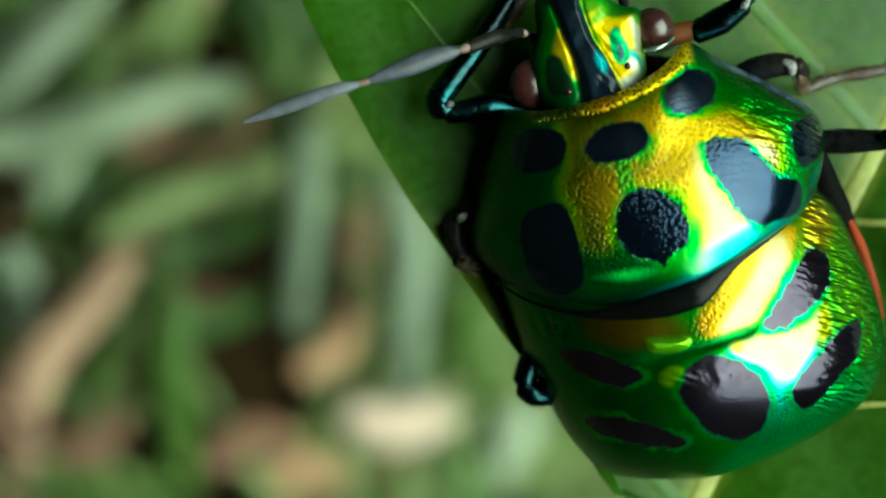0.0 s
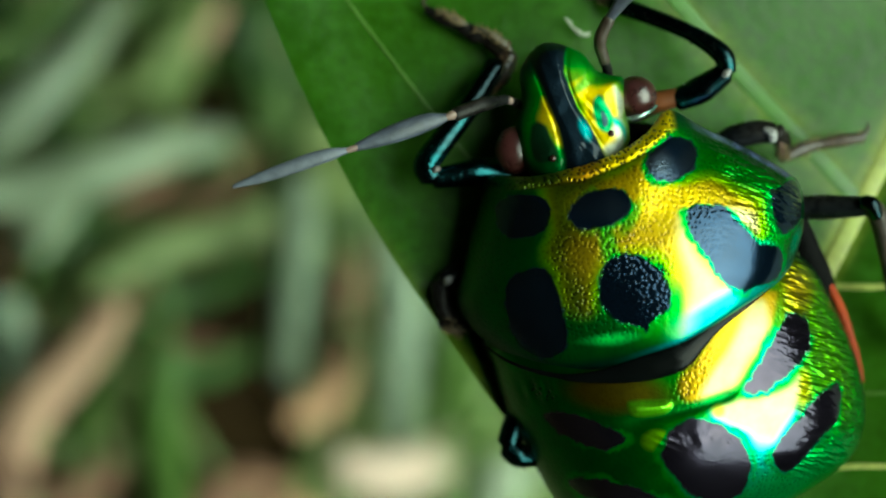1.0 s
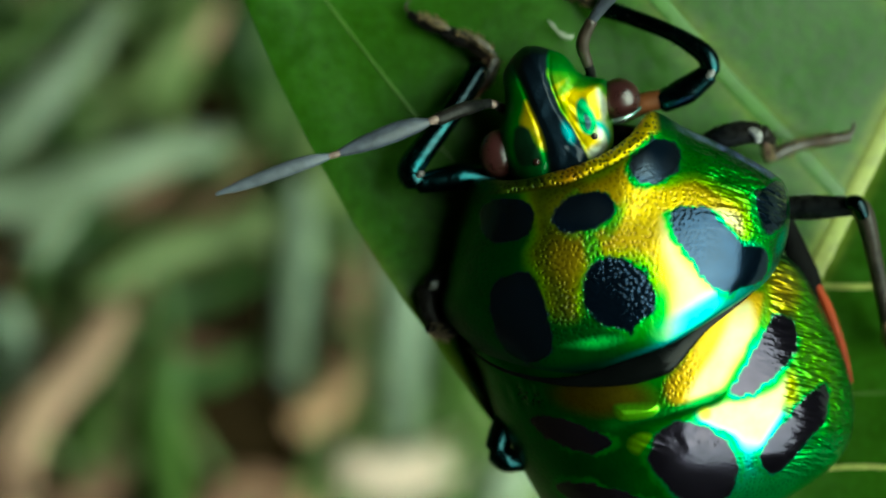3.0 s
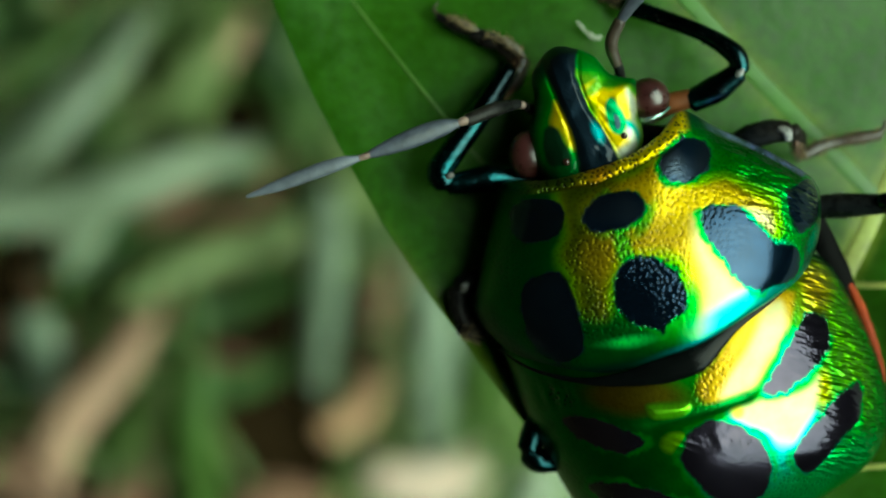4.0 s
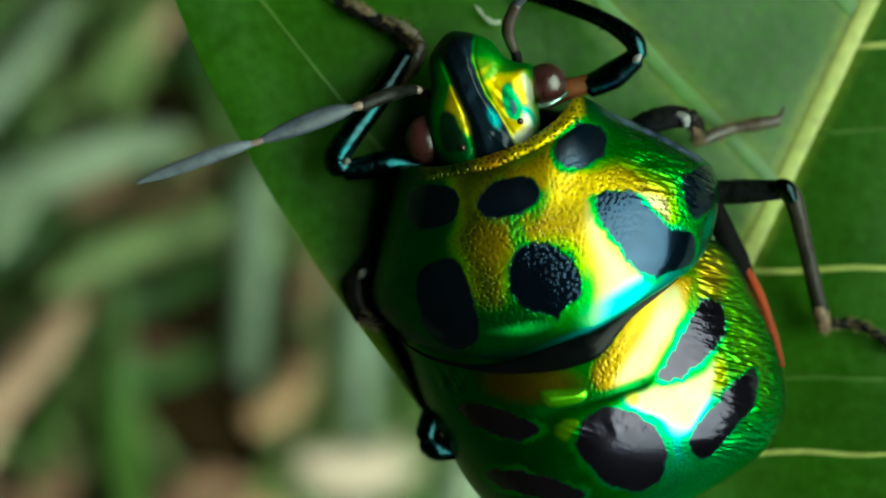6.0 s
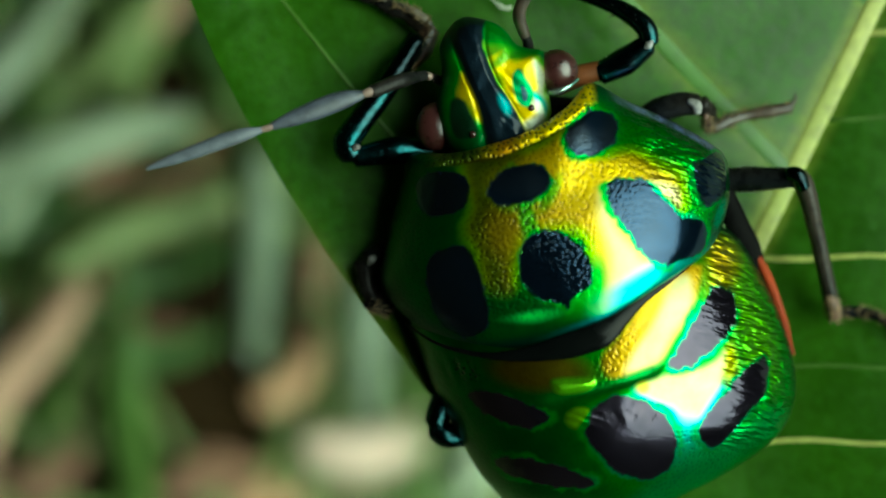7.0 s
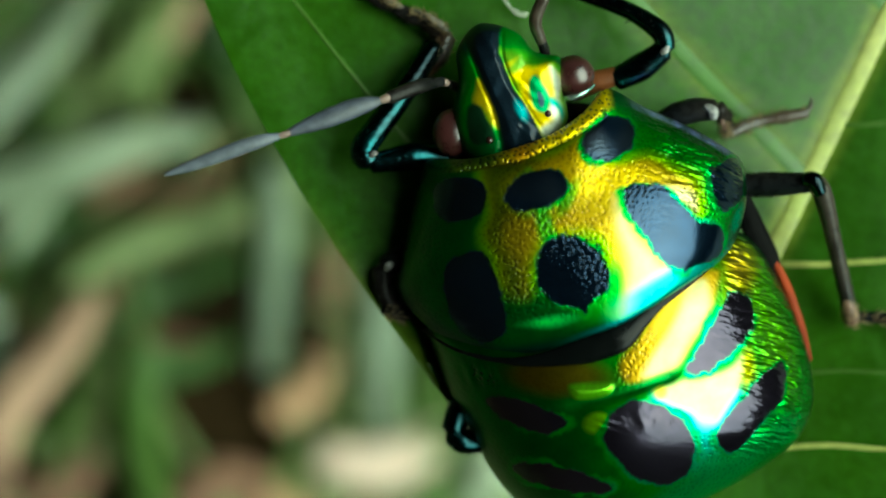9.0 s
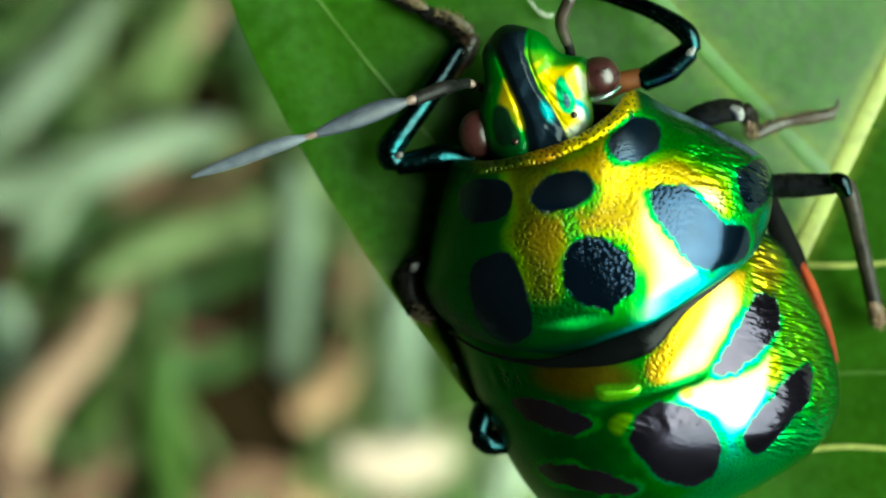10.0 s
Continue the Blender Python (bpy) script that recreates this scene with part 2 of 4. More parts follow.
def part(name, me, parent, label=""):
    ob = new(name, me)
    ob.parent = parent
    return tagged(ob, label)


def thing(name, label, category, group="", m=None, kind=""):
    ob = new(name)
    ob.empty_display_size = 0.002
    ob.matrix_world = m if m is not None else STAGE
    return tagged(ob, label, category, group, kind)


def catmull(points, n):
    """n points along a smooth line through the given ones."""
    p = np.array(points, float)
    p = np.vstack([2 * p[0] - p[1], p, 2 * p[-1] - p[-2]])
    out = []
    for t in np.linspace(0, len(points) - 1, n):
        i = min(int(t), len(points) - 2)
        f = t - i
        a, b, c, d = p[i:i + 4]
        out.append(0.5 * (2 * b + (c - a) * f + (2 * a - 5 * b + 4 * c - d) * f * f + (3 * b - a - 3 * c + d) * f ** 3))
    return np.array(out)


def closed(points, n):
    """n points round a smooth closed outline."""
    p = np.array(points, float)
    k = len(p)
    out = []
    for t in np.linspace(0, k, n, endpoint=False):
        i, f = int(t), t - int(t)
        a, b, c, d = p[(i - 1) % k], p[i % k], p[(i + 1) % k], p[(i + 2) % k]
        out.append(0.5 * (2 * b + (c - a) * f + (2 * a - 5 * b + 4 * c - d) * f * f + (3 * b - a - 3 * c + d) * f ** 3))
    return np.array(out)


def tube(points, radii, flat=1.0, up=(0, 0, 1), sides=12, n=28, caps=True):
    """A round or flattened limb along a smooth line; radii at even steps of the line."""
    line = catmull(points, n)
    rad = np.interp(np.linspace(0, 1, n), np.linspace(0, 1, len(radii)), radii)
    verts, faces = [], []
    for i in range(n):
        d = line[min(i + 1, n - 1)] - line[max(i - 1, 0)]
        d /= np.linalg.norm(d) + 1e-9
        s = np.cross(d, up)
        s /= np.linalg.norm(s) + 1e-9
        w = np.cross(s, d)
        for k in range(sides):
            a = 2 * math.pi * k / sides
            verts.append(line[i] + rad[i] * (math.cos(a) * s + flat * math.sin(a) * w))
    for i in range(n - 1):
        for k in range(sides):
            faces.append((i * sides + k, i * sides + (k + 1) % sides, (i + 1) * sides + (k + 1) % sides, (i + 1) * sides + k))
    if caps:
        for i, r in ((0, -1), (n - 1, 1)):
            d = line[i] - line[i - r]
            d /= np.linalg.norm(d) + 1e-9
            verts.append(line[i] + d * rad[i] * 0.6)
            for k in range(sides):
                f = (i * sides + k, i * sides + (k + 1) % sides, len(verts) - 1)
                faces.append(f if r > 0 else f[::-1])
    return verts, faces


def bead(centre, radii, rings=14, sides=20, turn=0.0):
    verts, faces = [], []
    c, s = math.cos(turn), math.sin(turn)
    for i in range(rings + 1):
        t = math.pi * i / rings
        for k in range(sides):
            a = 2 * math.pi * k / sides
            x, y, z = radii[0] * math.sin(t) * math.cos(a), radii[1] * math.sin(t) * math.sin(a), radii[2] * math.cos(t)
            verts.append((centre[0] + x * c - y * s, centre[1] + x * s + y * c, centre[2] + z))
    for i in range(rings):
        for k in range(sides):
            faces.append((i * sides + k, i * sides + (k + 1) % sides, (i + 1) * sides + (k + 1) % sides, (i + 1) * sides + k))
    return verts, faces


def step(x, lo, hi):
    f = np.clip((x - lo) / (hi - lo), 0, 1)
    return f * f * (3 - 2 * f)


def ellipse(x, y, c, rx, ry, turn=0.0, wob=0.0):
    """Signed distance (about, in mm) to an ellipse's rim; negative inside."""
    a = radians(turn)
    u, v = (x - c[0]) * math.cos(a) + (y - c[1]) * math.sin(a), -(x - c[0]) * math.sin(a) + (y - c[1]) * math.cos(a)
    r = np.sqrt((u / rx) ** 2 + (v / ry) ** 2)
    th = np.arctan2(v / ry, u / rx)
    r = r * (1 + wob * (np.sin(3 * th + c[0]) * 0.6 + np.sin(5 * th + 2 * c[1]) * 0.4))
    return (r - 1) * min(rx, ry)


def mixed(col, new_col, f):
    return col * (1 - f[:, None]) + np.array(new_col, float)[None, :] * f[:, None]


def ripple(x, y, f, seed=0.0):
    return (np.sin(f * x + 1.3 * np.sin(0.7 * f * y + seed)) + np.sin(f * 0.8 * y + 1.7 * np.sin(0.9 * f * x + 2 * seed))) * 0.5


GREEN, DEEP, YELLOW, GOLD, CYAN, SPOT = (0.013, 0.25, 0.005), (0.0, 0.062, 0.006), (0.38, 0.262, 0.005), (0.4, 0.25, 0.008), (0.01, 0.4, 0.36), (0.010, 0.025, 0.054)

# cream of the sky's highlights, mixed into the plates' colour
HIGHLIGHT = (0.37, 0.335, 0.14)


def shell(name, outline, centre, height, paint, mat, parent, label, angles=320, rings=110, lip=0.5, power=2.0, root=0.5, wrinkled=lambda x, y: 0.0 * x, lacquer=lambda x, y: 1 + 0.0 * x):
    """A domed plate: rings from the centre out to the outline, then a rolled lip below. height(x, y, r, edge) in mm."""
    rim = closed(outline, angles)
    c = np.array(centre, float)
    edge_z = rim[:, 2]
    xy, zz, rr = [], [], []
    for i in range(1, rings + 1):
        r = 1 - (1 - i / rings) ** 1.6 if i < rings else 1.0
        p = c[None, :2] + r * (rim[:, :2] - c[None, :2])
        dome = edge_z + (c[2] - edge_z) * (1 - r ** power) ** root
        xy.append(p), zz.append(dome), rr.append(np.full(angles, r))
    xy, zz, rr = np.vstack(xy), np.concatenate(zz), np.concatenate(rr)
    x = np.append(xy[:, 0], c[0])
    y = np.append(xy[:, 1], c[1])
    z = np.append(zz, c[2])
    r = np.append(rr, 0.0)
    z = z + height(x, y, r)
    col, pits = paint(x, y, r)
    verts = np.stack([x, y, z], 1)
    mid = len(verts) - 1
    faces = [(mid, k, (k + 1) % angles) for k in range(angles)]
    for i in range(rings - 1):
        for k in range(angles):
            a, b = i * angles + k, i * angles + (k + 1) % angles
            faces.append((a, a + angles, b + angles, b))
    last = (rings - 1) * angles
    under = []
    for j, (inset, drop) in enumerate(((0.0, 0.35), (0.06, 0.7), (0.3, 0.9))):
        base = len(verts) + j * angles
        prev = last if j == 0 else base - angles
        p = rim[:, :2] + inset * (c[None, :2] - rim[:, :2])
        under.append(np.stack([p[:, 0], p[:, 1], verts[last:last + angles, 2] - lip * drop], 1))
        for k in range(angles):
            faces.append((prev + k, base + k, base + (k + 1) % angles, prev + (k + 1) % angles))
    n_top = len(verts)
    verts = np.vstack([verts] + under)
    me = mesh_of(name, verts.tolist(), faces, mat)
    full = np.ones((len(verts), 4))
    full[:n_top, :3] = col
    full[:, 3] = 1.0
    full[:n_top, 3] = lacquer(x, y)
    full[n_top:, :3] = np.array((0.01, 0.05, 0.03))
    me.attributes.new("tint", "FLOAT_COLOR", "POINT").data.foreach_set("color", full.ravel())
    pp = np.zeros(len(verts))
    pp[:n_top] = pits
    me.attributes.new("pits", "FLOAT", "POINT").data.foreach_set("value", pp)
    ff = np.zeros(len(verts))
    ff[:n_top] = wrinkled(x, y)
    me.attributes.new("folds", "FLOAT", "POINT").data.foreach_set("value", ff)
    return part(name, me, parent, label)


def patch(x, y, points):
    """Signed distance (mm) to a smooth closed outline; negative inside."""
    rim = closed(points, 64)
    best, inside = np.full(len(x), 1e9), np.zeros(len(x), bool)
    for (ax, ay), (bx, by) in zip(rim, np.roll(rim, -1, 0)):
        ux, uy = bx - ax, by - ay
        f = np.clip(((x - ax) * ux + (y - ay) * uy) / (ux * ux + uy * uy + 1e-12), 0, 1)
        best = np.minimum(best, (x - ax - f * ux) ** 2 + (y - ay - f * uy) ** 2)
        inside ^= ((ay > y) != (by > y)) & (x < ux * (y - ay) / (uy + 1e-12) + ax)
    return np.where(inside, -1, 1) * np.sqrt(best)


def spots_on(col, pits, x, y, spots, black, halo=0.3):
    """Black spots with a ragged fringe of green that turns cyan on the flank."""
    d = np.full(len(x), 9.0)
    for outline in spots:
        d = np.minimum(d, patch(x, y, outline))
    d = d + 0.045 * ripple(x, y, 8.5, 1.9) + 0.035 * ripple(x, y, 19.0) + 0.02 * ripple(x, y, 41.0, 0.7)
    h = halo * np.clip(0.55 + 0.75 * ripple(x, y, 2.3, 2.6) + 0.25 * ripple(x, y, 7.0, 0.3), 0.08, 1.3)
    col = mixed(col, (0.01, 0.36, 0.015), (1 - step(d, h * 0.4, h * 1.3)) * step(x, 0.4, 2.4))
    col = mixed(col, CYAN, (1 - step(d, h * 0.1, 0.04 + h * 0.6)) * step(x - 0.12 * y, 3.8, 5.8) * (1 - 0.85 * step(x + 0.3 * y, 6.4, 7.2)) * 0.42)
    inside = 1 - step(d, -0.04, 0.04)
    return mixed(col, black, inside), pits * (1 - 0.75 * (1 - step(d, -0.1, 0.0))), inside


def lacquered(spots, dull=(), matt=lambda x, y: 0.0 * x):
    """How rough a plate is: black spots are smooth as lacquer, but for the dull ones; matt adds what fine pitting gives."""
    def share(x, y):
        rough = 1 + matt(x, y)
        for k, outline in enumerate(spots):
            inside = 1 - step(patch(x, y, outline), -0.03, 0.03)
            rough = rough * (1 - inside) + (0.75 if k in dull else 0.38) * inside
        return rough
    return share


# ---- the jewel bug ----
bug = thing("jewel_bug", "iridescent green and yellow jewel bug with black spots on a leaf", "insect")


def pronotum_height(x, y, r):
    """The raised collar behind the head, with a crease where it meets the plate."""
    band = y - np.interp(x, COLLAR[:, 0], COLLAR[:, 1])
    roll = step(band, -0.05, 0.22) * (1 - step(x, 3.5, 4.0)) * step(x, -1.6, -0.8)
    crease = np.exp(-((band + 0.03) / 0.1) ** 2) * (1 - step(x, 3.3, 3.8)) * step(x, -1.4, -0.4)
    return 0.12 * roll - 0.05 * crease


PRONOTUM_SPOTS = [
    [(-1.45, 1.62), (-1.07, 1.93), (-0.24, 1.90), (0.08, 1.57), (0.05, 1.08), (-0.33, 0.76), (-1.07, 0.69), (-1.41, 1.03)],
    [(0.64, 1.40), (0.97, 1.89), (1.46, 2.10), (1.94, 2.15), (2.25, 2.03), (2.40, 1.71), (2.24, 1.39), (1.76, 1.07), (1.28, 0.95), (0.80, 1.02)],
    [(2.87, 3.02), (3.18, 3.40), (3.70, 3.74), (4.21, 3.65), (4.44, 3.22), (4.24, 2.79), (3.81, 2.48), (3.31, 2.36), (2.95, 2.55)],
    [(3.99, 1.55), (4.43, 1.71), (5.09, 1.67), (5.50, 1.31), (5.93, 0.91), (6.25, 0.62), (6.90, 0.53), (7.05, 0.05), (6.82, -0.42), (6.19, -0.60), (5.66, -0.76), (5.15, -0.50), (4.74, 0.02), (4.25, 0.66), (4.01, 1.14)],
    [(1.51, -0.62), (1.64, -0.14), (1.99, 0.18), (2.47, 0.26), (2.95, 0.02), (3.35, -0.30), (3.54, -0.78), (3.51, -1.26), (3.19, -1.58), (2.97, -1.72), (2.91, -1.98), (2.71, -1.82), (2.23, -1.74), (1.83, -1.58), (1.55, -1.18)],
    [(-1.15, -0.96), (-0.94, -0.46), (-0.41, -0.22), (0.04, -0.26), (0.32, -0.78), (0.48, -1.43), (0.64, -2.08), (0.56, -2.58), (0.08, -2.85), (-0.58, -2.63), (-0.99, -1.96)],
    [(6.60, 2.24), (6.98, 2.34), (7.31, 2.53), (7.68, 2.56), (7.80, 2.04), (7.75, 1.44), (7.42, 1.10), (7.02, 0.92), (6.74, 1.33), (6.66, 1.82)],
]
GILDED = [(0.10, 2.25), (1.20, 2.45), (2.20, 2.70), (2.90, 2.95), (3.20, 2.30), (4.00, 2.30), (4.80, 2.48), (5.50, 2.12), (6.20, 1.78), (6.32, 1.00), (6.00, 0.00), (5.60, -0.95),
          (4.60, -1.65), (3.80, -1.95), (3.62, -0.70), (3.20, 0.15), (2.40, 0.45), (1.50, 0.25), (1.30, -0.70), (1.30, -1.55), (0.70, -1.35), (0.30, -0.40), (-0.05, 0.30), (0.20, 1.00)]
# outlines of the highlights painted on the pronotum
PLATE_GLEAM = [(3.80, 1.35), (3.95, 1.30), (4.00, 0.98), (4.41, 0.18), (5.06, -0.63), (5.40, -0.95), (4.56, -1.35), (3.95, -1.60), (4.02, -0.62), (3.75, 0.60)]
CORNER_GLEAM = [(5.30, 1.62), (6.05, 1.52), (6.18, 0.95), (5.90, 1.05), (5.60, 1.30)]


def pronotum_paint(x, y, r):
    n = ripple(x, y, 2.1, 0.4) * 0.25
    col = np.tile(np.array(GREEN), (len(x), 1))
    # darker rim; the shaded left side is painted deep green too
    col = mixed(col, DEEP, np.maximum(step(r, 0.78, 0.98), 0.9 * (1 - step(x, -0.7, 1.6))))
    gilded = patch(x, y, GILDED) + 0.5 * n
    col = mixed(col, (0.22, 0.55, 0.0), 0.8 * (1 - step(gilded, 0.0, 0.4)))
    col = mixed(col, YELLOW, 1 - step(gilded, -0.25, 0.2))
    # olive stands for the gold's dim reflection on the left
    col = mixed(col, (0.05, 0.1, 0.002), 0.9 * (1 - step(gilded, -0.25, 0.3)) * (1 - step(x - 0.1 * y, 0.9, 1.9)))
    col = mixed(col, GOLD, 0.6 * (1 - step(ellipse(x, y, (1.02, 0.2), 0.62, 0.8, 0) + n * 0.6, -0.35, 0.3)))
    col = mixed(col, GOLD, 0.6 * (1 - step(ellipse(x, y, (3.02, 0.62), 0.8, 0.45, 0) + n * 0.6, -0.3, 0.3)))
    # upper gold lightened in the colour, as it tilts from the sky
    col = mixed(col, (0.74, 0.5, 0.012), 0.9 * (1 - step(ellipse(x, y, (3.1, 1.95), 2.0, 0.62, 8) + n * 0.6, -0.4, 0.3)) * (1 - step(gilded, -0.2, 0.1)))
    # painted highlights: right side and shoulder corner
    col = mixed(col, HIGHLIGHT, 1 - step(patch(x, y, PLATE_GLEAM) + n * 0.3, -0.3, 0.25))
    col = mixed(col, HIGHLIGHT, 1 - step(patch(x, y, CORNER_GLEAM) + n * 0.2, -0.1, 0.15))
    col = mixed(col, (0.02, 0.4, 0.02), 1 - step(ellipse(x, y, (3.70, -1.2), 0.24, 0.75, -6) + n * 0.3, -0.15, 0.15))
    col = mixed(col, (0.03, 0.4, 0.01), 0.8 * (1 - step(ellipse(x, y, (1.72, 0.62), 0.2, 0.55, 12) + n * 0.3, -0.12, 0.12)))
    col = mixed(col, (0.03, 0.4, 0.01), 0.8 * (1 - step(ellipse(x, y, (2.42, 1.35), 0.2, 0.5, -30) + n * 0.3, -0.12, 0.12)))
    band = y - np.interp(x, COLLAR[:, 0], COLLAR[:, 1])
    collar = step(band, -0.05, 0.06) * (1 - step(x, 3.55, 3.9)) * step(x, -1.4, -0.6)
    col = mixed(col, (0.06, 0.1, 0.005), collar * (1 - step(x, 0.2, 1.2)))
    col = mixed(col, (0.98, 0.7, 0.02), collar * step(x, 0.2, 1.2))
    col = mixed(col, (0.62, 0.22, 0.01), 0.7 * collar * np.exp(-((x - 1.15) / 0.4) ** 2))
    # the collar's crease is darkened in the colour too
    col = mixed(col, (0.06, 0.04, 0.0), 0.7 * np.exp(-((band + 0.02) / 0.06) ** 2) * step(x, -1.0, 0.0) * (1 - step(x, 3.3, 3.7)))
    turned = (x - 2.35) * 0.62 - (y - 0.15) * 0.78
    back = step(turned, 1.0, 2.2) * step(r, 0.68, 0.84)
    col = mixed(col, CYAN, back * step(x, 3.2, 4.6) * (1 - step(y, -0.6, 0.4)) * 0.95)
    # shade of the rear left slope, put into the colour
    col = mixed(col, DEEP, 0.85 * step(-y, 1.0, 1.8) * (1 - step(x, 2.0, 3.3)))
    low = step(-(y - 0.15), 1.2, 2.2) * step(r, 0.8, 0.98)
    # green glint near the rear edge, painted as bright colour
    col = mixed(col, (0.05, 0.9, 0.12), 1 - step(ellipse(x, y, (1.8, -2.2), 0.7, 0.16, 8) + n * 0.3, -0.12, 0.12))
    # rear edge painted near black where it turns from the light
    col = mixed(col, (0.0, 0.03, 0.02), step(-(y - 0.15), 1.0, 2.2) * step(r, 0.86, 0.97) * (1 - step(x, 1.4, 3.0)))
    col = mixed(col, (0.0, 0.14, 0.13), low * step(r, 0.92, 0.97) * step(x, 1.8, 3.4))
    col = mixed(col, (0.0, 0.3, 0.16), 1 - step(ellipse(x, y, (7.55, 0.75), 0.16, 0.5, -25), -0.08, 0.06))
    # lilac-blue highlight of the shoulder edge, painted in dashes
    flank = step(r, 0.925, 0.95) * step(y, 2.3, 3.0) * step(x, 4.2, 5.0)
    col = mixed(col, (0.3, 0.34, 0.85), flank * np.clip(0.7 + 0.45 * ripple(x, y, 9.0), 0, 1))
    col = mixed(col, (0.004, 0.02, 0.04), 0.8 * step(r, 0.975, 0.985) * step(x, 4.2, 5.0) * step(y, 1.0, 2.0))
    rough_gold = 1 - step(ellipse(x, y, (2.77, 1.3), 2.3, 1.7, -30) + n, -0.5, 0.6)
    smooth_side = 1 - step(patch(x, y, PLATE_GLEAM), -0.1, 0.5)
    pits = 0.2 + 0.1 * ripple(x, y, 3.0) + 0.25 * rough_gold
    pits = pits * (1 - 0.92 * smooth_side)
    pits = pits * (1 - 0.6 * back) + 0.9 * collar
    pits = pits + 0.3 * step(x + 0.3 * y, 5.6, 6.6) + 0.62 * (1 - step(ellipse(x, y, (1.15, -0.4), 1.1, 1.9), -0.4, 0.3)) * (0.75 + 0.5 * ripple(x, y, 3.1, 0.8)) + 0.75 * (1 - step(ellipse(x, y, (2.55, -0.75), 1.05, 1.1), -0.2, 0.1))
    col, pits, inside = spots_on(col, pits, x, y, PRONOTUM_SPOTS, SPOT, 0.2)
    # blue-grey sheen of the sky, painted on the two upper spots
    spot_sheen = inside * step(y, 0.8, 1.2) * step(x, 0.5, 0.8) * (1 - step(x - 0.4 * y, 3.2, 3.5))
    col = mixed(col, (0.045, 0.06, 0.085), spot_sheen * np.clip(0.45 + 0.9 * ripple(x * 0.8 + y * 0.6, y - x, 3.4, 0.4), 0, 1) * (0.3 + 0.7 * step(x, 1.2, 3.0)))
    glassy = inside * step(x, 3.6, 4.0) * (1 - step(y, 1.9, 2.1))
    return col, pits * (1 - glassy) + glassy * 0.25 * (1 - step(ellipse(x, y, (4.5, 1.0), 0.75, 0.85, 30), -0.3, 0.4))


COLLAR = np.array([(-1.6, 2.05), (-0.74, 2.10), (0.25, 2.27), (1.06, 2.39), (1.39, 2.52), (1.88, 2.73), (2.36, 2.95), (2.85, 3.24), (3.73, 3.80), (4.0, 3.95)])


PRONOTUM = [(-1.62, 2.56, -1.50), (-0.40, 2.54, -0.40), (0.93, 2.82, 0.25), (2.02, 3.22, 0.42), (2.93, 3.84, 0.2), (3.72, 4.64, -0.90), (4.84, 4.18, -1.50), (6.07, 3.66, -1.70), (7.31, 3.00, -1.90), (7.93, 2.45, -2.00),
            (8.02, 1.40, -1.80), (7.66, 0.27, -1.20), (6.99, -0.52, -0.40), (5.65, -1.29, 0.90), (4.13, -2.18, 1.40), (2.84, -2.66, 1.40), (1.57, -3.12, 0.90), (0.27, -3.29, -0.10), (-0.83, -2.96, -1.00), (-1.90, -2.33, -2.00),
            (-2.60, -1.39, -2.50), (-2.44, -0.25, -2.40), (-2.13, 1.07, -2.20), (-1.87, 2.01, -1.90)]
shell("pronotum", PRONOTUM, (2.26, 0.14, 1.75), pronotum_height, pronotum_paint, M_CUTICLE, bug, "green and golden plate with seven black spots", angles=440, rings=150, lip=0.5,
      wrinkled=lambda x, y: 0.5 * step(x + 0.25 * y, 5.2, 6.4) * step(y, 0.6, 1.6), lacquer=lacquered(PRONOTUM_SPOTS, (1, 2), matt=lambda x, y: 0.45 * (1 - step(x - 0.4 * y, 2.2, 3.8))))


SUTURE = np.array([(1.4, -4.80), (2.66, -4.59), (3.78, -4.27), (4.59, -4.07), (5.42, -3.80), (5.80, -3.56), (6.60, -3.10), (7.5, -2.6)])
SCUTELLUM_SPOTS = [
    [(5.84, -3.56), (6.09, -3.78), (6.51, -3.67), (6.94, -3.36), (7.48, -2.95), (7.90, -2.47), (7.95, -1.82), (7.75, -1.46), (7.28, -1.42), (6.90, -1.88), (6.54, -2.44), (6.01, -3.24)],
    [(6.83, -5.73), (6.77, -5.38), (7.10, -4.89), (7.54, -4.50), (7.90, -4.11), (8.47, -3.65), (8.87, -3.51), (8.99, -4.01), (8.84, -4.58), (8.36, -5.05), (7.84, -5.61), (7.35, -6.08), (6.98, -5.95)],
    [(3.74, -4.73), (4.09, -4.50), (4.58, -4.43), (4.90, -4.58), (5.40, -4.83), (5.82, -5.17), (6.11, -5.86), (6.03, -6.57), (5.61, -6.96), (5.19, -7.05), (4.48, -6.77), (3.96, -6.31), (3.45, -5.63), (3.52, -5.13)],
    [(0.05, -4.55), (0.45, -4.42), (1.05, -4.47), (1.86, -4.77), (2.42, -5.09), (2.18, -5.34), (1.70, -5.48), (1.06, -5.32), (0.40, -4.98)],
    [(0.85, -6.62), (1.10, -6.42), (1.88, -6.38), (2.84, -6.59), (3.70, -7.00), (3.60, -7.25), (2.80, -7.28), (1.80, -7.10), (1.10, -6.90)],
]
BAND = [(6.75, -1.35), (6.95, -0.75), (6.30, -0.85), (5.60, -1.30), (4.91, -1.90), (4.42, -2.60), (3.87, -3.29), (3.86, -3.77), (4.26, -4.01), (5.09, -3.70), (5.67, -3.25), (6.19, -2.43)]
# outlines of the highlights painted on the shield
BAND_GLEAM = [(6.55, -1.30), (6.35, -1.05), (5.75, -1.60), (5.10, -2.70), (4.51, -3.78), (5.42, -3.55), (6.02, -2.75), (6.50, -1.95)]
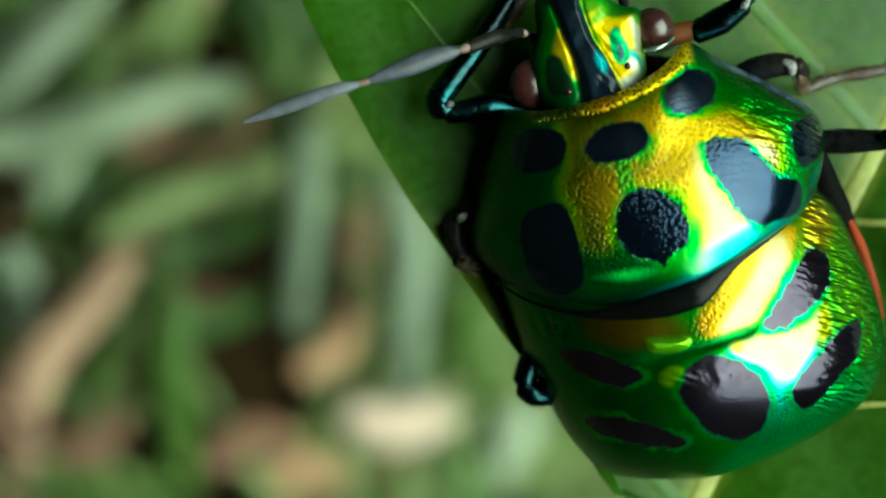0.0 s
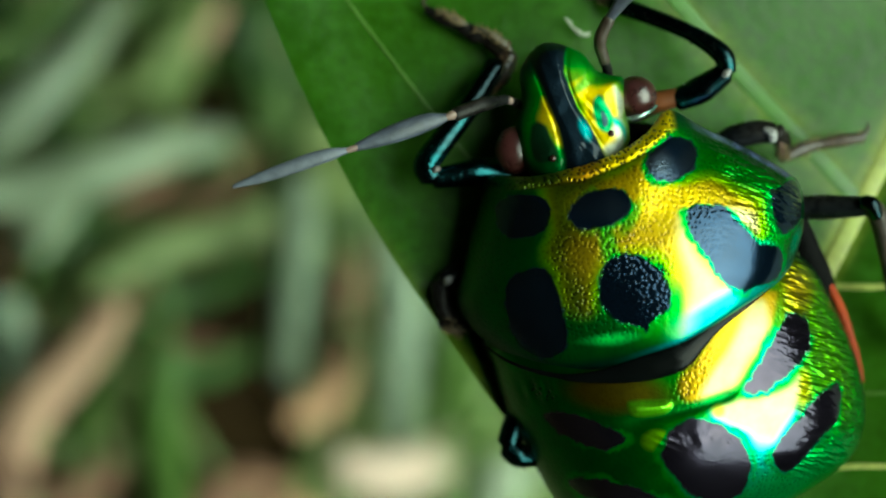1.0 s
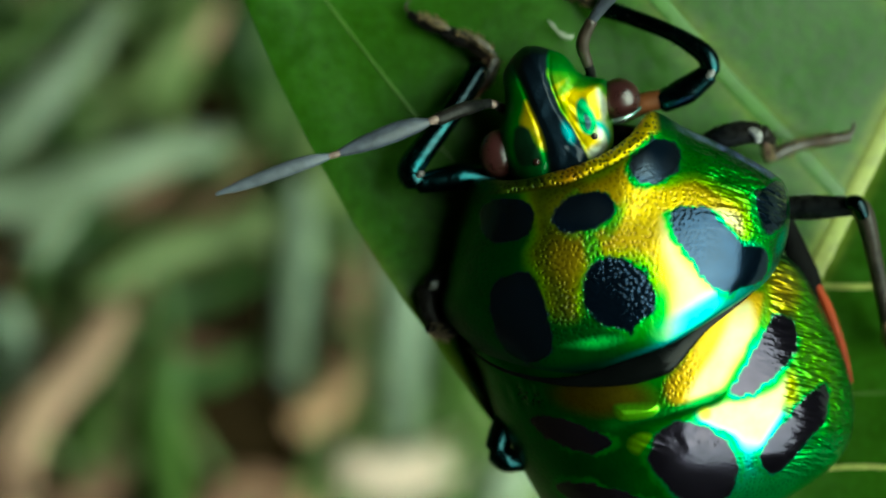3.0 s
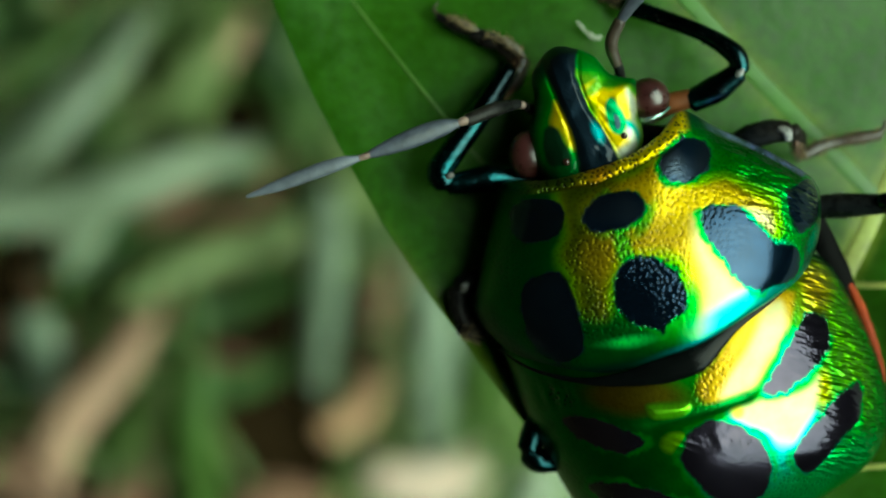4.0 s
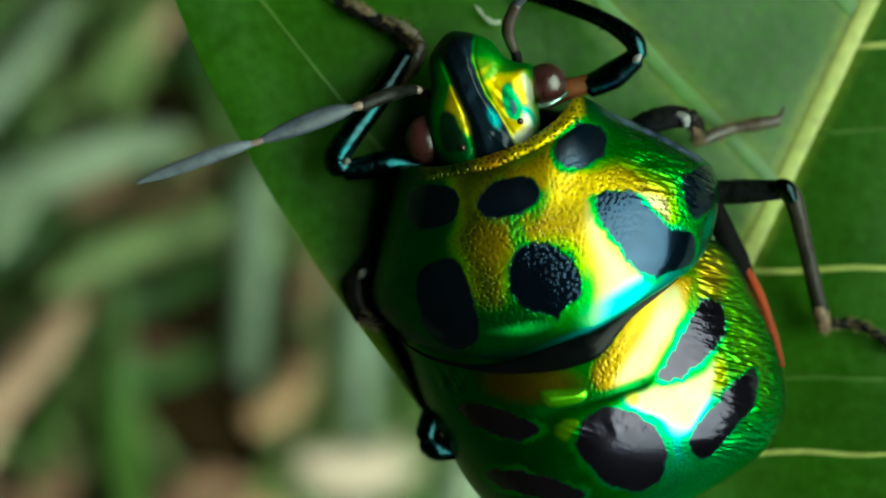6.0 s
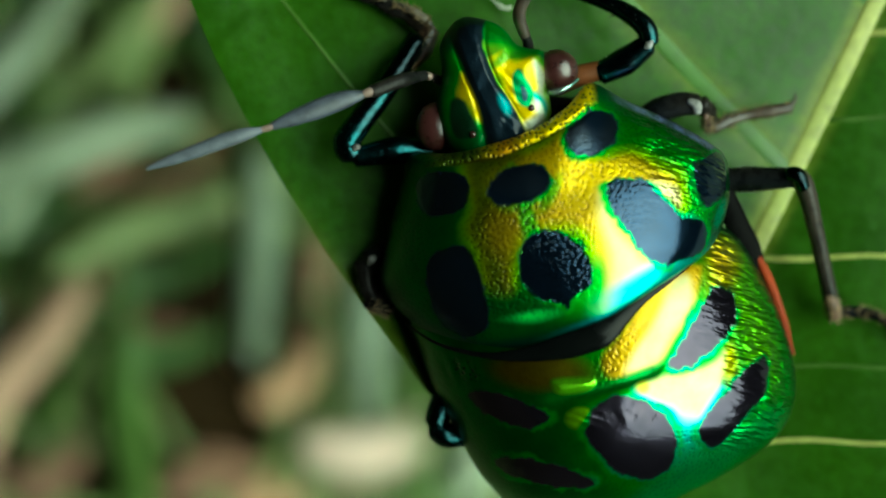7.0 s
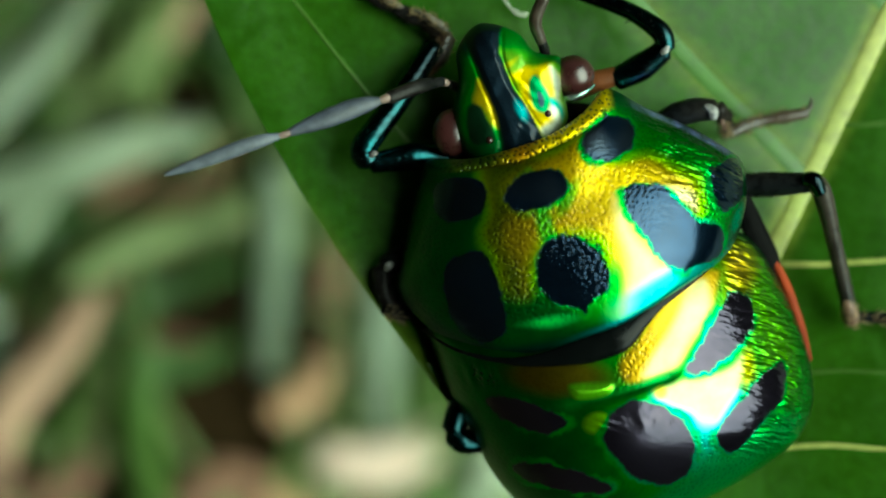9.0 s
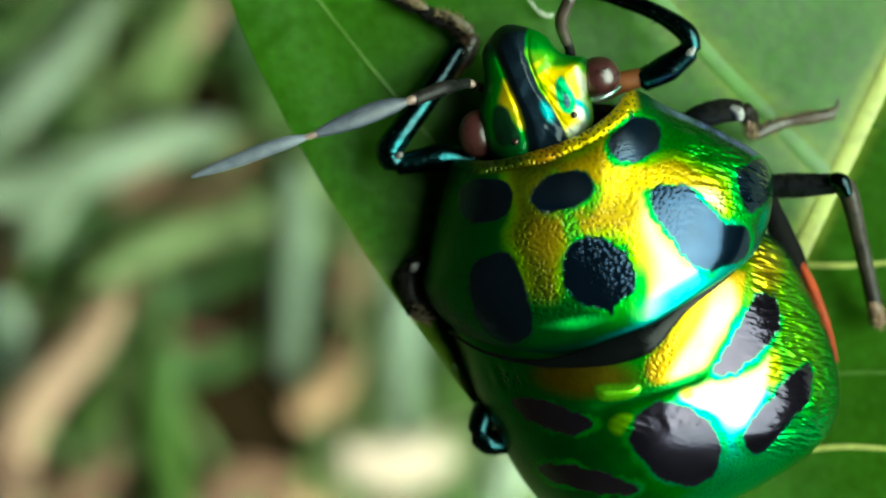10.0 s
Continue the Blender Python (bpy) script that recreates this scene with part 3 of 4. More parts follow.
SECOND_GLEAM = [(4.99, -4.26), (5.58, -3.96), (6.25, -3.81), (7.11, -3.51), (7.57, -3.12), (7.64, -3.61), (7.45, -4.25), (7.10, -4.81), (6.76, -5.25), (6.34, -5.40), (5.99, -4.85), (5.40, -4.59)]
TAB = [(2.41, -4.10), (2.65, -3.97), (3.54, -3.96), (3.69, -4.17), (3.37, -4.38), (2.65, -4.46)]


def scutellum_height(x, y, r):
    line = y - np.interp(x, SUTURE[:, 0], SUTURE[:, 1]) + 0.03 * np.sin(2.2 * x)
    groove = np.exp(-(line / 0.19) ** 2) * step(x, 1.6, 3.0) * (1 - step(x, 5.2, 5.9))
    tab = 0.14 * (1 - step(patch(x, y, TAB), -0.25, 0.05)) + 0.1 * np.exp(-(((x - 3.3) / 0.4) ** 2 + ((y + 5.05) / 0.3) ** 2))
    folds = 0.05 * np.exp(-(((x + 0.1) / 0.5) ** 2 + ((y + 3.8) / 0.35) ** 2)) * np.sin(16 * x + 6 * y)
    crumple = np.exp(-(((x - 4.75) / 0.9) ** 2 + ((y + 4.95) / 0.4) ** 2)) * (0.02 * ripple(x, y, 6.0, 0.5) + 0.011 * ripple(x, y, 13.0, 1.5))
    crumple = crumple + 0.03 * np.exp(-(((x - 3.35) / 0.4) ** 2 + ((y + 5.05) / 0.3) ** 2)) * np.sin(9 * x + 26 * y)
    return 0.26 * np.exp(-((x - 4.1) / 1.15) ** 2 - ((y + 5.5) / 1.15) ** 2) - 0.08 * groove + tab + folds + crumple + 0.05 * ripple(x, y, 1.5) * (1 - r)


def scutellum_paint(x, y, r):
    n = ripple(x, y, 1.9, 1.1) * 0.25
    col = np.tile(np.array(GREEN), (len(x), 1))
    # left of the shield painted darker for its shaded side
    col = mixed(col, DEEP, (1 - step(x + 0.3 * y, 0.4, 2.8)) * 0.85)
    col = mixed(col, (0.1, 0.36, 0.004), 1 - step(ellipse(x, y, (8.2, -1.9), 0.85, 2.2, 20) + n, -0.5, 0.5))
    col = mixed(col, (0.46, 0.28, 0.008), 1 - step(patch(x, y, BAND) + n * 0.4, -0.12, 0.15))
    # highlight painted into the yellow band
    col = mixed(col, HIGHLIGHT, 1 - step(patch(x, y, BAND_GLEAM) + n * 0.4, -0.25, 0.15))
    col = mixed(col, YELLOW, 1 - step(ellipse(x, y, (7.45, -0.55), 0.6, 1.0, 15) + n, -0.4, 0.3))
    col = mixed(col, (0.4, 0.4, 0.004), 1 - step(ellipse(x, y, (7.68, -3.55), 0.25, 0.65, -8) + n * 0.4, -0.15, 0.15))
    col = mixed(col, (0.1, 0.052, 0.0), 0.85 * (1 - step(ellipse(x, y, (2.25, -3.75), 1.5, 0.48, -4) + n * 0.4, -0.2, 0.3)))
    line = y - np.interp(x, SUTURE[:, 0], SUTURE[:, 1]) + 0.03 * np.sin(2.2 * x)
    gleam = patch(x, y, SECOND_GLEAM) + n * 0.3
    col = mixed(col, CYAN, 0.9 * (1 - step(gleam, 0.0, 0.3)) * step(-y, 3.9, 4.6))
    # second painted highlight, below the suture
    col = mixed(col, HIGHLIGHT, 1 - step(gleam, -0.2, 0.1))
    col = mixed(col, (0.4, 0.4, 0.004), 0.8 * (1 - step(ellipse(x, y, (5.05, -4.22), 0.2, 0.2), -0.1, 0.1)))
    # the suture's groove is darkened in the colour too
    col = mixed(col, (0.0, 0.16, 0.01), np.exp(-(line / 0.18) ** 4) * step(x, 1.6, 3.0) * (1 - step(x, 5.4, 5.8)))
    # reflections on the raised tab and wrinkle below, painted bright green
    col = mixed(col, (0.28, 0.85, 0.03), 1 - step(patch(x, y, TAB), -0.1, 0.05))
    col = mixed(col, (0.3, 0.75, 0.01), 1 - step(ellipse(x, y, (3.3, -5.05), 0.42, 0.36, 4) + n * 0.5, -0.1, 0.08))
    col = mixed(col, CYAN, 0.85 * (1 - step(ellipse(x, y, (6.45, -5.85), 0.42, 0.75, -15) + n, -0.3, 0.3)))
    # lower right rim painted brighter for the sky it would reflect
    col = mixed(col, (0.012, 0.42, 0.09), 0.9 * (1 - step(ellipse(x, y, (7.10, -6.81), 2.2, 0.7, 30) + n, -0.3, 0.4)))
    smooth_side = np.minimum(patch(x, y, BAND_GLEAM), patch(x, y, SECOND_GLEAM))
    pits = (0.12 + 0.12 * step(x - 0.25 * y, 6.6, 7.6)) * step(smooth_side, -0.1, 0.3) + 0.3 * (1 - step(ellipse(x, y, (4.3, -3.3), 0.4, 0.8, -35), -0.2, 0.2))
    pits = pits + 0.5 * (1 - step(ellipse(x, y, (4.70, -5.3), 1.15, 0.7), -0.3, 0.1)) * (0.55 + 0.45 * ripple(x, y, 2.6))
    pits = pits * step(patch(x, y, SCUTELLUM_SPOTS[1]), -0.05, 0.1)
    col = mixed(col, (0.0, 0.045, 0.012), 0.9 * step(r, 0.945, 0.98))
    pits = pits + 0.9 * (1 - step(ellipse(x, y, (0.0, -3.85), 0.55, 0.3, -25), -0.2, 0.05))
    return spots_on(col, pits, x, y, SCUTELLUM_SPOTS, (0.03, 0.024, 0.04), 0.2)[:2]


def scutellum_folds(x, y):
    """Fine cross wrinkles down the flank, weak on the black spots."""
    flank = np.maximum(step(x - 0.12 * y, 7.75, 8.35), step(x, 7.0, 7.4) * step(y, -2.9, -1.5)) * step(y, -6.8, -5.0)
    upper = 1 - step(patch(x, y, SCUTELLUM_SPOTS[0]), -0.1, 0.05)
    lower = 1 - step(patch(x, y, SCUTELLUM_SPOTS[1]), -0.1, 0.05)
    return 0.9 * np.maximum(flank * (1 - 0.85 * upper), 0.1 * upper * step(x + 0.6 * y, 4.6, 5.2)) * (1 - 0.9 * lower)


SCUTELLUM = [(7.51, 0.45, -2.10), (8.42, 0.02, -2.60), (9.18, -1.13, -2.90), (9.82, -2.47, -3.00), (10.21, -3.81, -3.10), (10.25, -4.96, -3.10), (9.80, -6.00, -3.10), (8.82, -6.83, -3.10), (7.40, -7.67, -3.10), (5.44, -8.49, -3.10),
             (3.84, -8.70, -3.10), (1.89, -8.56, -3.10), (0.73, -7.65, -3.00), (-0.16, -6.27, -2.90), (-0.87, -4.93, -2.80), (-1.43, -3.51, -2.70), (-1.66, -2.45, -2.60), (-0.24, -1.78, -1.20), (2.95, -0.99, -0.30), (5.88, 0.19, -0.90)]
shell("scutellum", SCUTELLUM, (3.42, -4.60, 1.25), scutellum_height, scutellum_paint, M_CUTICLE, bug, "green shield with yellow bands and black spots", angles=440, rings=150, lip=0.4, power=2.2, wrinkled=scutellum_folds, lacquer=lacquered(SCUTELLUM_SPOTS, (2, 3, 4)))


CREST = np.array([(1.21, 3.02), (1.09, 3.36), (0.80, 4.03), (0.48, 4.61), (0.27, 5.11), (0.10, 5.61), (0.00, 6.11), (-0.03, 6.50)])


def off_crest(x, y):
    return np.abs(x - np.interp(y, CREST[:, 1], CREST[:, 0]))


def head_height(x, y, r):
    """The crest stands up between two creases; fine wrinkles run across the cheeks."""
    off = off_crest(x, y) / np.interp(y, CREST[:, 1], (0.60, 0.58, 0.48, 0.42, 0.40, 0.42, 0.50, 0.63))
    ridge = 0.1 * (1 - step(off, 0.45, 1.1)) - 0.03 * np.exp(-((off - 1.12) / 0.14) ** 2)
    wrinkles = 0.022 * np.sin(15 * (y + 0.5 * x) + 2 * ripple(x, y, 5.0, 0.4)) * step(x, 0.9, 1.3)
    return ridge * (1 - step(r, 0.85, 1.0)) + wrinkles * (1 - r) + 0.025 * ripple(x, y, 3.4, 0.8) + 0.012 * ripple(x, y, 9.0, 0.2)


CHEEK = [(0.48, 5.74), (1.02, 5.61), (1.43, 5.39), (1.90, 5.42), (2.23, 5.10), (2.31, 4.60), (2.33, 4.27), (2.46, 3.77), (2.26, 3.35), (1.93, 3.19), (1.68, 3.27), (1.51, 3.69), (1.26, 4.19), (0.93, 4.78), (0.68, 5.28)]
CHEEK_GLEAM = [(2.01, 5.27), (2.31, 4.85), (2.34, 4.35), (2.43, 3.77), (2.26, 3.35), (1.84, 3.19), (1.73, 3.39), (2.01, 3.66), (1.84, 4.02), (2.10, 4.44)]
ISLAND = [(1.38, 4.86), (1.56, 5.02), (1.86, 4.66), (2.00, 4.18), (1.84, 3.86), (1.54, 4.08), (1.40, 4.45)]
ISLET = [(1.56, 4.49), (1.73, 4.52), (1.83, 4.16), (1.70, 4.06)]
CHEEK_TEAL = [(1.90, 4.32), (2.26, 4.27), (2.46, 3.85), (2.33, 3.55), (2.19, 3.94), (1.96, 4.09)]
FAR_CHEEK = [(-0.10, 4.92), (0.20, 4.55), (0.46, 3.94), (0.52, 3.45), (0.26, 3.50), (0.02, 3.98), (-0.20, 4.16), (-0.22, 4.62)]
FAR_SPOT = [(-0.42, 4.02), (-0.10, 4.05), (0.10, 3.70), (0.36, 3.30), (0.22, 2.98), (-0.30, 2.95), (-0.46, 3.50)]


def head_paint(x, y, r):
    col = np.tile(np.array((0.012, 0.3, 0.01)), (len(x), 1))
    col = mixed(col, DEEP, 0.8 * step(r, 0.8, 0.97))
    n = 0.1 * ripple(x, y, 4.0) + 0.05 * ripple(x, y, 9.0, 1.0)
    col = mixed(col, (0.0, 0.03, 0.03), 0.9 * step(y + 0.35 * np.abs(x - 0.3) + n, 5.45, 6.15))
    col = mixed(col, (0.0, 0.06, 0.012), 0.85 * (1 - step(y - 0.2 * x + n, 2.9, 3.5)) * (1 - step(x, 0.5, 0.9)))
    col = mixed(col, (0.25, 0.5, 0.004), 1 - step(patch(x, y, CHEEK) + n, 0.0, 0.25))
    col = mixed(col, (0.75, 0.56, 0.01), 1 - step(patch(x, y, CHEEK) + n, -0.2, 0.08))
    streak = np.sin(11 * (y - 0.45 * x) + 1.5 * ripple(x, y, 4.0, 0.9))
    col = mixed(col, (0.012, 0.28, 0.01), step(y - 0.1 * x + 0.22 * streak, 4.75, 5.35) * step(x, 0.4, 0.6) * (1 - step(r, 0.97, 1.0)) * 0.85)
    # white highlight beside the eye, painted on the cheek
    col = mixed(col, (0.5, 0.55, 0.42), 1 - step(patch(x, y, CHEEK_GLEAM) + 0.6 * n, -0.12, 0.1))
    col = mixed(col, (0.03, 0.5, 0.36), 1 - step(patch(x, y, CHEEK_TEAL) + 0.6 * n, -0.08, 0.08))
    col = mixed(col, (0.01, 0.36, 0.1), 1 - step(patch(x, y, ISLAND) + 0.5 * n, -0.05, 0.06))
    col = mixed(col, (0.03, 0.07, 0.1), 1 - step(patch(x, y, ISLET) + 0.4 * n, -0.05, 0.05))
    col = mixed(col, (0.55, 0.42, 0.01), 1 - step(patch(x, y, FAR_CHEEK) + 0.6 * n, -0.12, 0.1))
    col = mixed(col, (0.004, 0.03, 0.01), 1 - step(patch(x, y, FAR_SPOT) + 0.6 * n, -0.08, 0.08))
    wide = np.interp(y, CREST[:, 1], (0.60, 0.58, 0.48, 0.42, 0.40, 0.42, 0.50, 0.63))
    off = off_crest(x, y) + 0.3 * n - wide
    col = mixed(col, (0.004, 0.012, 0.022), 1 - step(off, -0.05, 0.05))
    # teal glint low on the crest, painted in
    col = mixed(col, (0.0, 0.25, 0.28), (1 - step(ellipse(x, y, (1.13, 3.93), 0.14, 0.32, 25), -0.1, 0.08)))
    return col, 0.1 + 0.06 * ripple(x, y, 6.0)


HEAD = [(-0.71, 4.96, -1.00), (-0.78, 5.73, -1.00), (-0.61, 6.15, -1.00), (-0.32, 6.50, -0.95), (0.04, 6.64, -0.90), (0.70, 6.51, -0.90), (1.16, 6.27, -0.95), (1.50, 5.85, -1.00), (1.89, 5.70, -1.00), (2.33, 5.61, -1.00), (2.40, 5.11, -0.95), (2.41, 4.56, -0.90), (2.53, 4.08, -0.75), (2.45, 3.52, -0.50), (1.73, 2.92, -0.10), (0.84, 2.49, -0.10), (-0.07, 2.41, -0.40), (-0.61, 2.88, -0.90), (-0.88, 3.86, -1.00)]
shell("head", HEAD, (0.90, 4.17, 0.10), head_height, head_paint, M_HEAD, bug, "green and yellow head with a dark blue stripe", angles=240, rings=100, lip=0.5, power=4.2,
      wrinkled=lambda x, y: 0.03 + 0.0 * x)
part("eye", mesh_of("eye", *bead((2.71, 5.05, -0.85), (0.66, 0.62, 0.52)), M_EYE), bug, "glossy maroon compound eye")
part("eye", mesh_of("eye", *bead((-0.90, 3.37, -1.00), (0.6, 0.74, 0.5)), M_EYE), bug, "glossy maroon compound eye")
part("ocellus", mesh_of("ocellus", *bead((1.92, 3.84, 0.02), (0.11, 0.11, 0.1), 8, 12), M_EYE), bug, "tiny red simple eye")
part("ocellus", mesh_of("ocellus", *bead((0.21, 3.06, 0.06), (0.11, 0.11, 0.1), 8, 12), M_EYE), bug, "tiny red simple eye")

part("eye_rim", mesh_of("eye_rim", *tube([(2.40, 4.35, -0.75), (2.72, 4.39, -0.70), (3.06, 4.55, -0.75), (3.38, 4.79, -0.95)], [0.06, 0.1, 0.09, 0.04], 0.6, sides=10), M_RIM), bug, "pale turquoise ridge under the eye")

# underside, dark wing margin and red rim of the abdomen
part("thorax", mesh_of("thorax", *bead((2.71, 0.19, -2.00), (4.3, 4.2, 1.5), 16, 40), M_BELLY), bug, "black underside of the thorax")
part("abdomen", mesh_of("abdomen", *bead((4.16, -4.38, -2.60), (4.7, 3.7, 1.35), 16, 40, -0.4), M_BELLY), bug, "black underside of the abdomen")
part("wing_edge", mesh_of("wing_edge", *tube([(7.91, 1.67, -2.10), (8.28, 0.72, -2.40), (8.80, -0.25, -2.65), (9.59, -1.75, -2.90)], [0.22, 0.36, 0.36, 0.12], 0.5), M_MATTE), bug, "black leathery forewing margin")
part("abdomen_rim", mesh_of("abdomen_rim", *tube([(8.92, -0.25, -2.65), (9.41, -1.22, -2.65), (9.90, -2.54, -2.70), (10.22, -3.61, -2.80)], [0.08, 0.15, 0.13, 0.06], 0.6), M_RED), bug, "orange-red abdomen margin")
# black strip for the fold and the shadow under the pronotum's rim
part("fold_and_shadow", mesh_of("fold_and_shadow", *tube([(-1.85, -2.56, -1.40), (-0.82, -3.08, 0.05), (0.51, -3.35, 0.85), (1.72, -3.30, 1.20), (2.90, -3.02, 1.28), (3.85, -2.66, 1.25), (4.50, -2.15, 1.15), (5.10, -1.72, 1.0), (6.37, -0.84, 0.40), (7.29, -0.12, -0.40)], [0.03, 0.05, 0.08, 0.2, 0.4, 0.46, 0.28, 0.12, 0.07, 0.04], 0.3, n=48), M_BELLY), bug, "black fold behind the pronotum with the rim's shadow built in")


def limb(name, label, pieces):
    """A leg or antenna: its root knob carries the jointed pieces, each (name, points, radii, flat, material)."""
    c, r = pieces[0][1][0], pieces[0][2][0] * 1.05
    ob = part(name, mesh_of(name, *bead(c, (r, r, r), 8, 14), pieces[0][4]), bug, label)
    for nm, pts, rad, flat, mat in pieces:
        part(nm, mesh_of(nm, *tube(pts, rad, flat), mat), ob)
        if nm in ("tibia", "tibia_tip", "tarsus") and len(pts) > 2:
            part("bristles", mesh_of("bristles", *bristles(pts, rad, 46 if nm == "tibia" else 110), M_LEG if nm == "tibia" else M_HAIR), ob)
    return ob


def bristles(pts, rad, count):
    """Short stiff hairs that stand off a leg, leaning towards its foot."""
    line, rr = catmull(pts, 40), np.interp(np.linspace(0, 1, 40), np.linspace(0, 1, len(rad)), rad)
    rng = np.random.RandomState(len(pts) * 7 + int(abs(pts[0][0]) * 10))
    verts, faces = [], []
    for k in range(count):
        i = rng.randint(3, 38)
        along = line[i + 1] - line[i - 1]
        along /= np.linalg.norm(along)
        out = np.cross(along, rng.randn(3))
        out /= np.linalg.norm(out)
        foot = line[i] + out * rr[i] * 0.8
        top = foot + out * rng.uniform(0.12, 0.24) + along * rng.uniform(0.08, 0.2)
        side = np.cross(out, along)
        n0 = len(verts)
        verts += [tuple(foot + side * 0.02), tuple(foot - side * 0.02), tuple(foot + along * 0.03), tuple(top)]
        faces += [(n0, n0 + 1, n0 + 3), (n0 + 1, n0 + 2, n0 + 3), (n0 + 2, n0, n0 + 3), (n0, n0 + 2, n0 + 1)]
    return verts, faces


limb("antenna", "blue-grey antenna with pinkish joints", [
    ("first_segment", [(-0.67, 4.73, -1.30), (-0.95, 4.81, -0.90), (-1.21, 4.87, -0.50)], [0.16, 0.14, 0.12], 1.0, M_LEG),
    ("joint", [(-1.02, 4.80, -0.62), (-1.10, 4.83, -0.55), (-1.20, 4.86, -0.48)], [0.08, 0.13, 0.1], 1.0, M_JOINT),
    ("second_segment", [(-1.16, 4.87, -0.50), (-1.89, 4.64, 0.10), (-2.73, 4.28, 0.50)], [0.14, 0.22, 0.2], 0.7, M_LEG),
    ("joint", [(-2.70, 4.30, 0.50), (-2.83, 4.25, 0.55), (-2.98, 4.19, 0.60)], [0.12, 0.14, 0.1], 1.0, M_JOINT),
    ("third_segment", [(-2.93, 4.21, 0.60), (-3.67, 3.98, 0.75), (-4.63, 3.60, 0.95), (-5.59, 3.22, 1.10)], [0.1, 0.24, 0.29, 0.28, 0.22, 0.11], 0.55, M_ANTENNA),
    ("joint", [(-5.56, 3.23, 1.10), (-5.69, 3.18, 1.12), (-5.85, 3.13, 1.15)], [0.09, 0.1, 0.08], 1.0, M_JOINT),
    ("fourth_segment", [(-5.80, 3.15, 1.15), (-6.70, 2.88, 1.30), (-7.97, 2.40, 1.45), (-9.09, 2.00, 1.50)], [0.08, 0.19, 0.22, 0.2, 0.15, 0.05], 0.55, M_ANTENNA_TIP),
])
limb("antenna", "brown antenna raised before the head", [
    ("first_segment", [(1.92, 5.64, -1.30), (1.86, 5.89, -1.00), (1.76, 6.12, -0.80)], [0.16, 0.16, 0.14], 1.0, M_LEG),
    ("second_segment", [(1.78, 6.05, -0.80), (1.58, 6.65, -0.40), (1.82, 7.28, -0.10)], [0.16, 0.2, 0.18], 0.8, M_BROWN),
    ("third_segment", [(1.82, 7.28, -0.10), (2.34, 7.98, 0.20), (3.15, 8.75, 0.50)], [0.14, 0.24, 0.1], 0.6, M_ANTENNA),
])
limb("front_leg", "black front leg with a turquoise sheen", [
    ("femur", [(-0.85, 2.71, -1.90), (-2.14, 2.69, -1.60), (-3.37, 2.47, -1.40)], [0.4, 0.43, 0.3], 0.9, M_BLACK),
    ("tibia", [(-3.42, 2.49, -1.40), (-3.60, 2.90, -1.30), (-3.15, 3.58, -1.30), (-2.31, 4.76, -1.60), (-1.46, 6.10, -2.00)], [0.38, 0.42, 0.39, 0.37, 0.36], 0.9, M_BLACK),
    ("tibia_tip", [(-1.94, 5.05, -1.90), (-1.38, 5.77, -2.10), (-1.08, 6.46, -2.30)], [0.14, 0.34, 0.28], 0.8, M_FLAP),
    ("knee", [(-3.36, 2.66, -1.02), (-3.28, 2.74, -0.98), (-3.18, 2.76, -1.02)], [0.07, 0.11, 0.07], 0.8, M_KNEE),
    ("tarsus_segment", [(-1.08, 6.35, -2.30), (-1.36, 6.60, -2.32), (-1.78, 6.88, -2.35)], [0.2, 0.3, 0.22], 0.8, M_LEG),
    ("tarsus_segment", [(-1.72, 6.86, -2.35), (-2.15, 7.07, -2.38), (-2.66, 7.32, -2.42)], [0.18, 0.27, 0.2], 0.8, M_LEG),
    ("tarsus_segment", [(-2.60, 7.30, -2.42), (-3.12, 7.55, -2.45), (-3.73, 7.85, -2.50)], [0.17, 0.24, 0.12], 0.8, M_LEG),
    ("tarsus", [(-1.02, 6.50, -2.12), (-1.30, 6.76, -2.08), (-1.70, 7.03, -2.10), (-2.20, 7.26, -2.16)], [0.08, 0.15, 0.13, 0.06], 0.7, M_TARSUS),
    ("tarsus", [(-2.45, 7.34, -2.20), (-2.85, 7.55, -2.22), (-3.40, 7.80, -2.30)], [0.05, 0.11, 0.05], 0.7, M_TARSUS),
    ("claw", [(-3.66, 7.84, -2.50), (-3.83, 8.07, -2.55), (-3.70, 8.33, -2.60)], [0.07, 0.06, 0.02], 1.0, M_BROWN),
])
limb("front_leg", "black front leg with a rusty base", [
    ("trochanter", [(2.88, 4.70, -1.90), (3.56, 4.99, -1.70), (4.41, 5.19, -1.60)], [0.3, 0.33, 0.28], 0.9, M_RUST),
    ("femur", [(4.07, 5.02, -1.65), (4.84, 5.39, -1.50), (5.52, 5.88, -1.30)], [0.36, 0.44, 0.33], 0.9, M_BLACK),
    ("tibia", [(5.55, 5.88, -1.30), (5.37, 6.41, -1.20), (4.49, 7.07, -1.50), (3.15, 7.70, -2.00), (2.12, 8.12, -2.40)], [0.3, 0.32, 0.26, 0.27, 0.3], 0.9, M_BLACK),
    # small whitish patch on the knee
    ("knee_patch", [(5.36, 5.75, -1.10), (5.49, 5.81, -1.05), (5.59, 5.95, -1.05)], [0.08, 0.12, 0.07], 0.8, M_KNEE),
    ("tarsus", [(2.12, 8.12, -2.40), (1.52, 8.51, -2.80), (0.64, 8.82, -3.10)], [0.2, 0.17, 0.08], 0.8, M_BROWN),
])
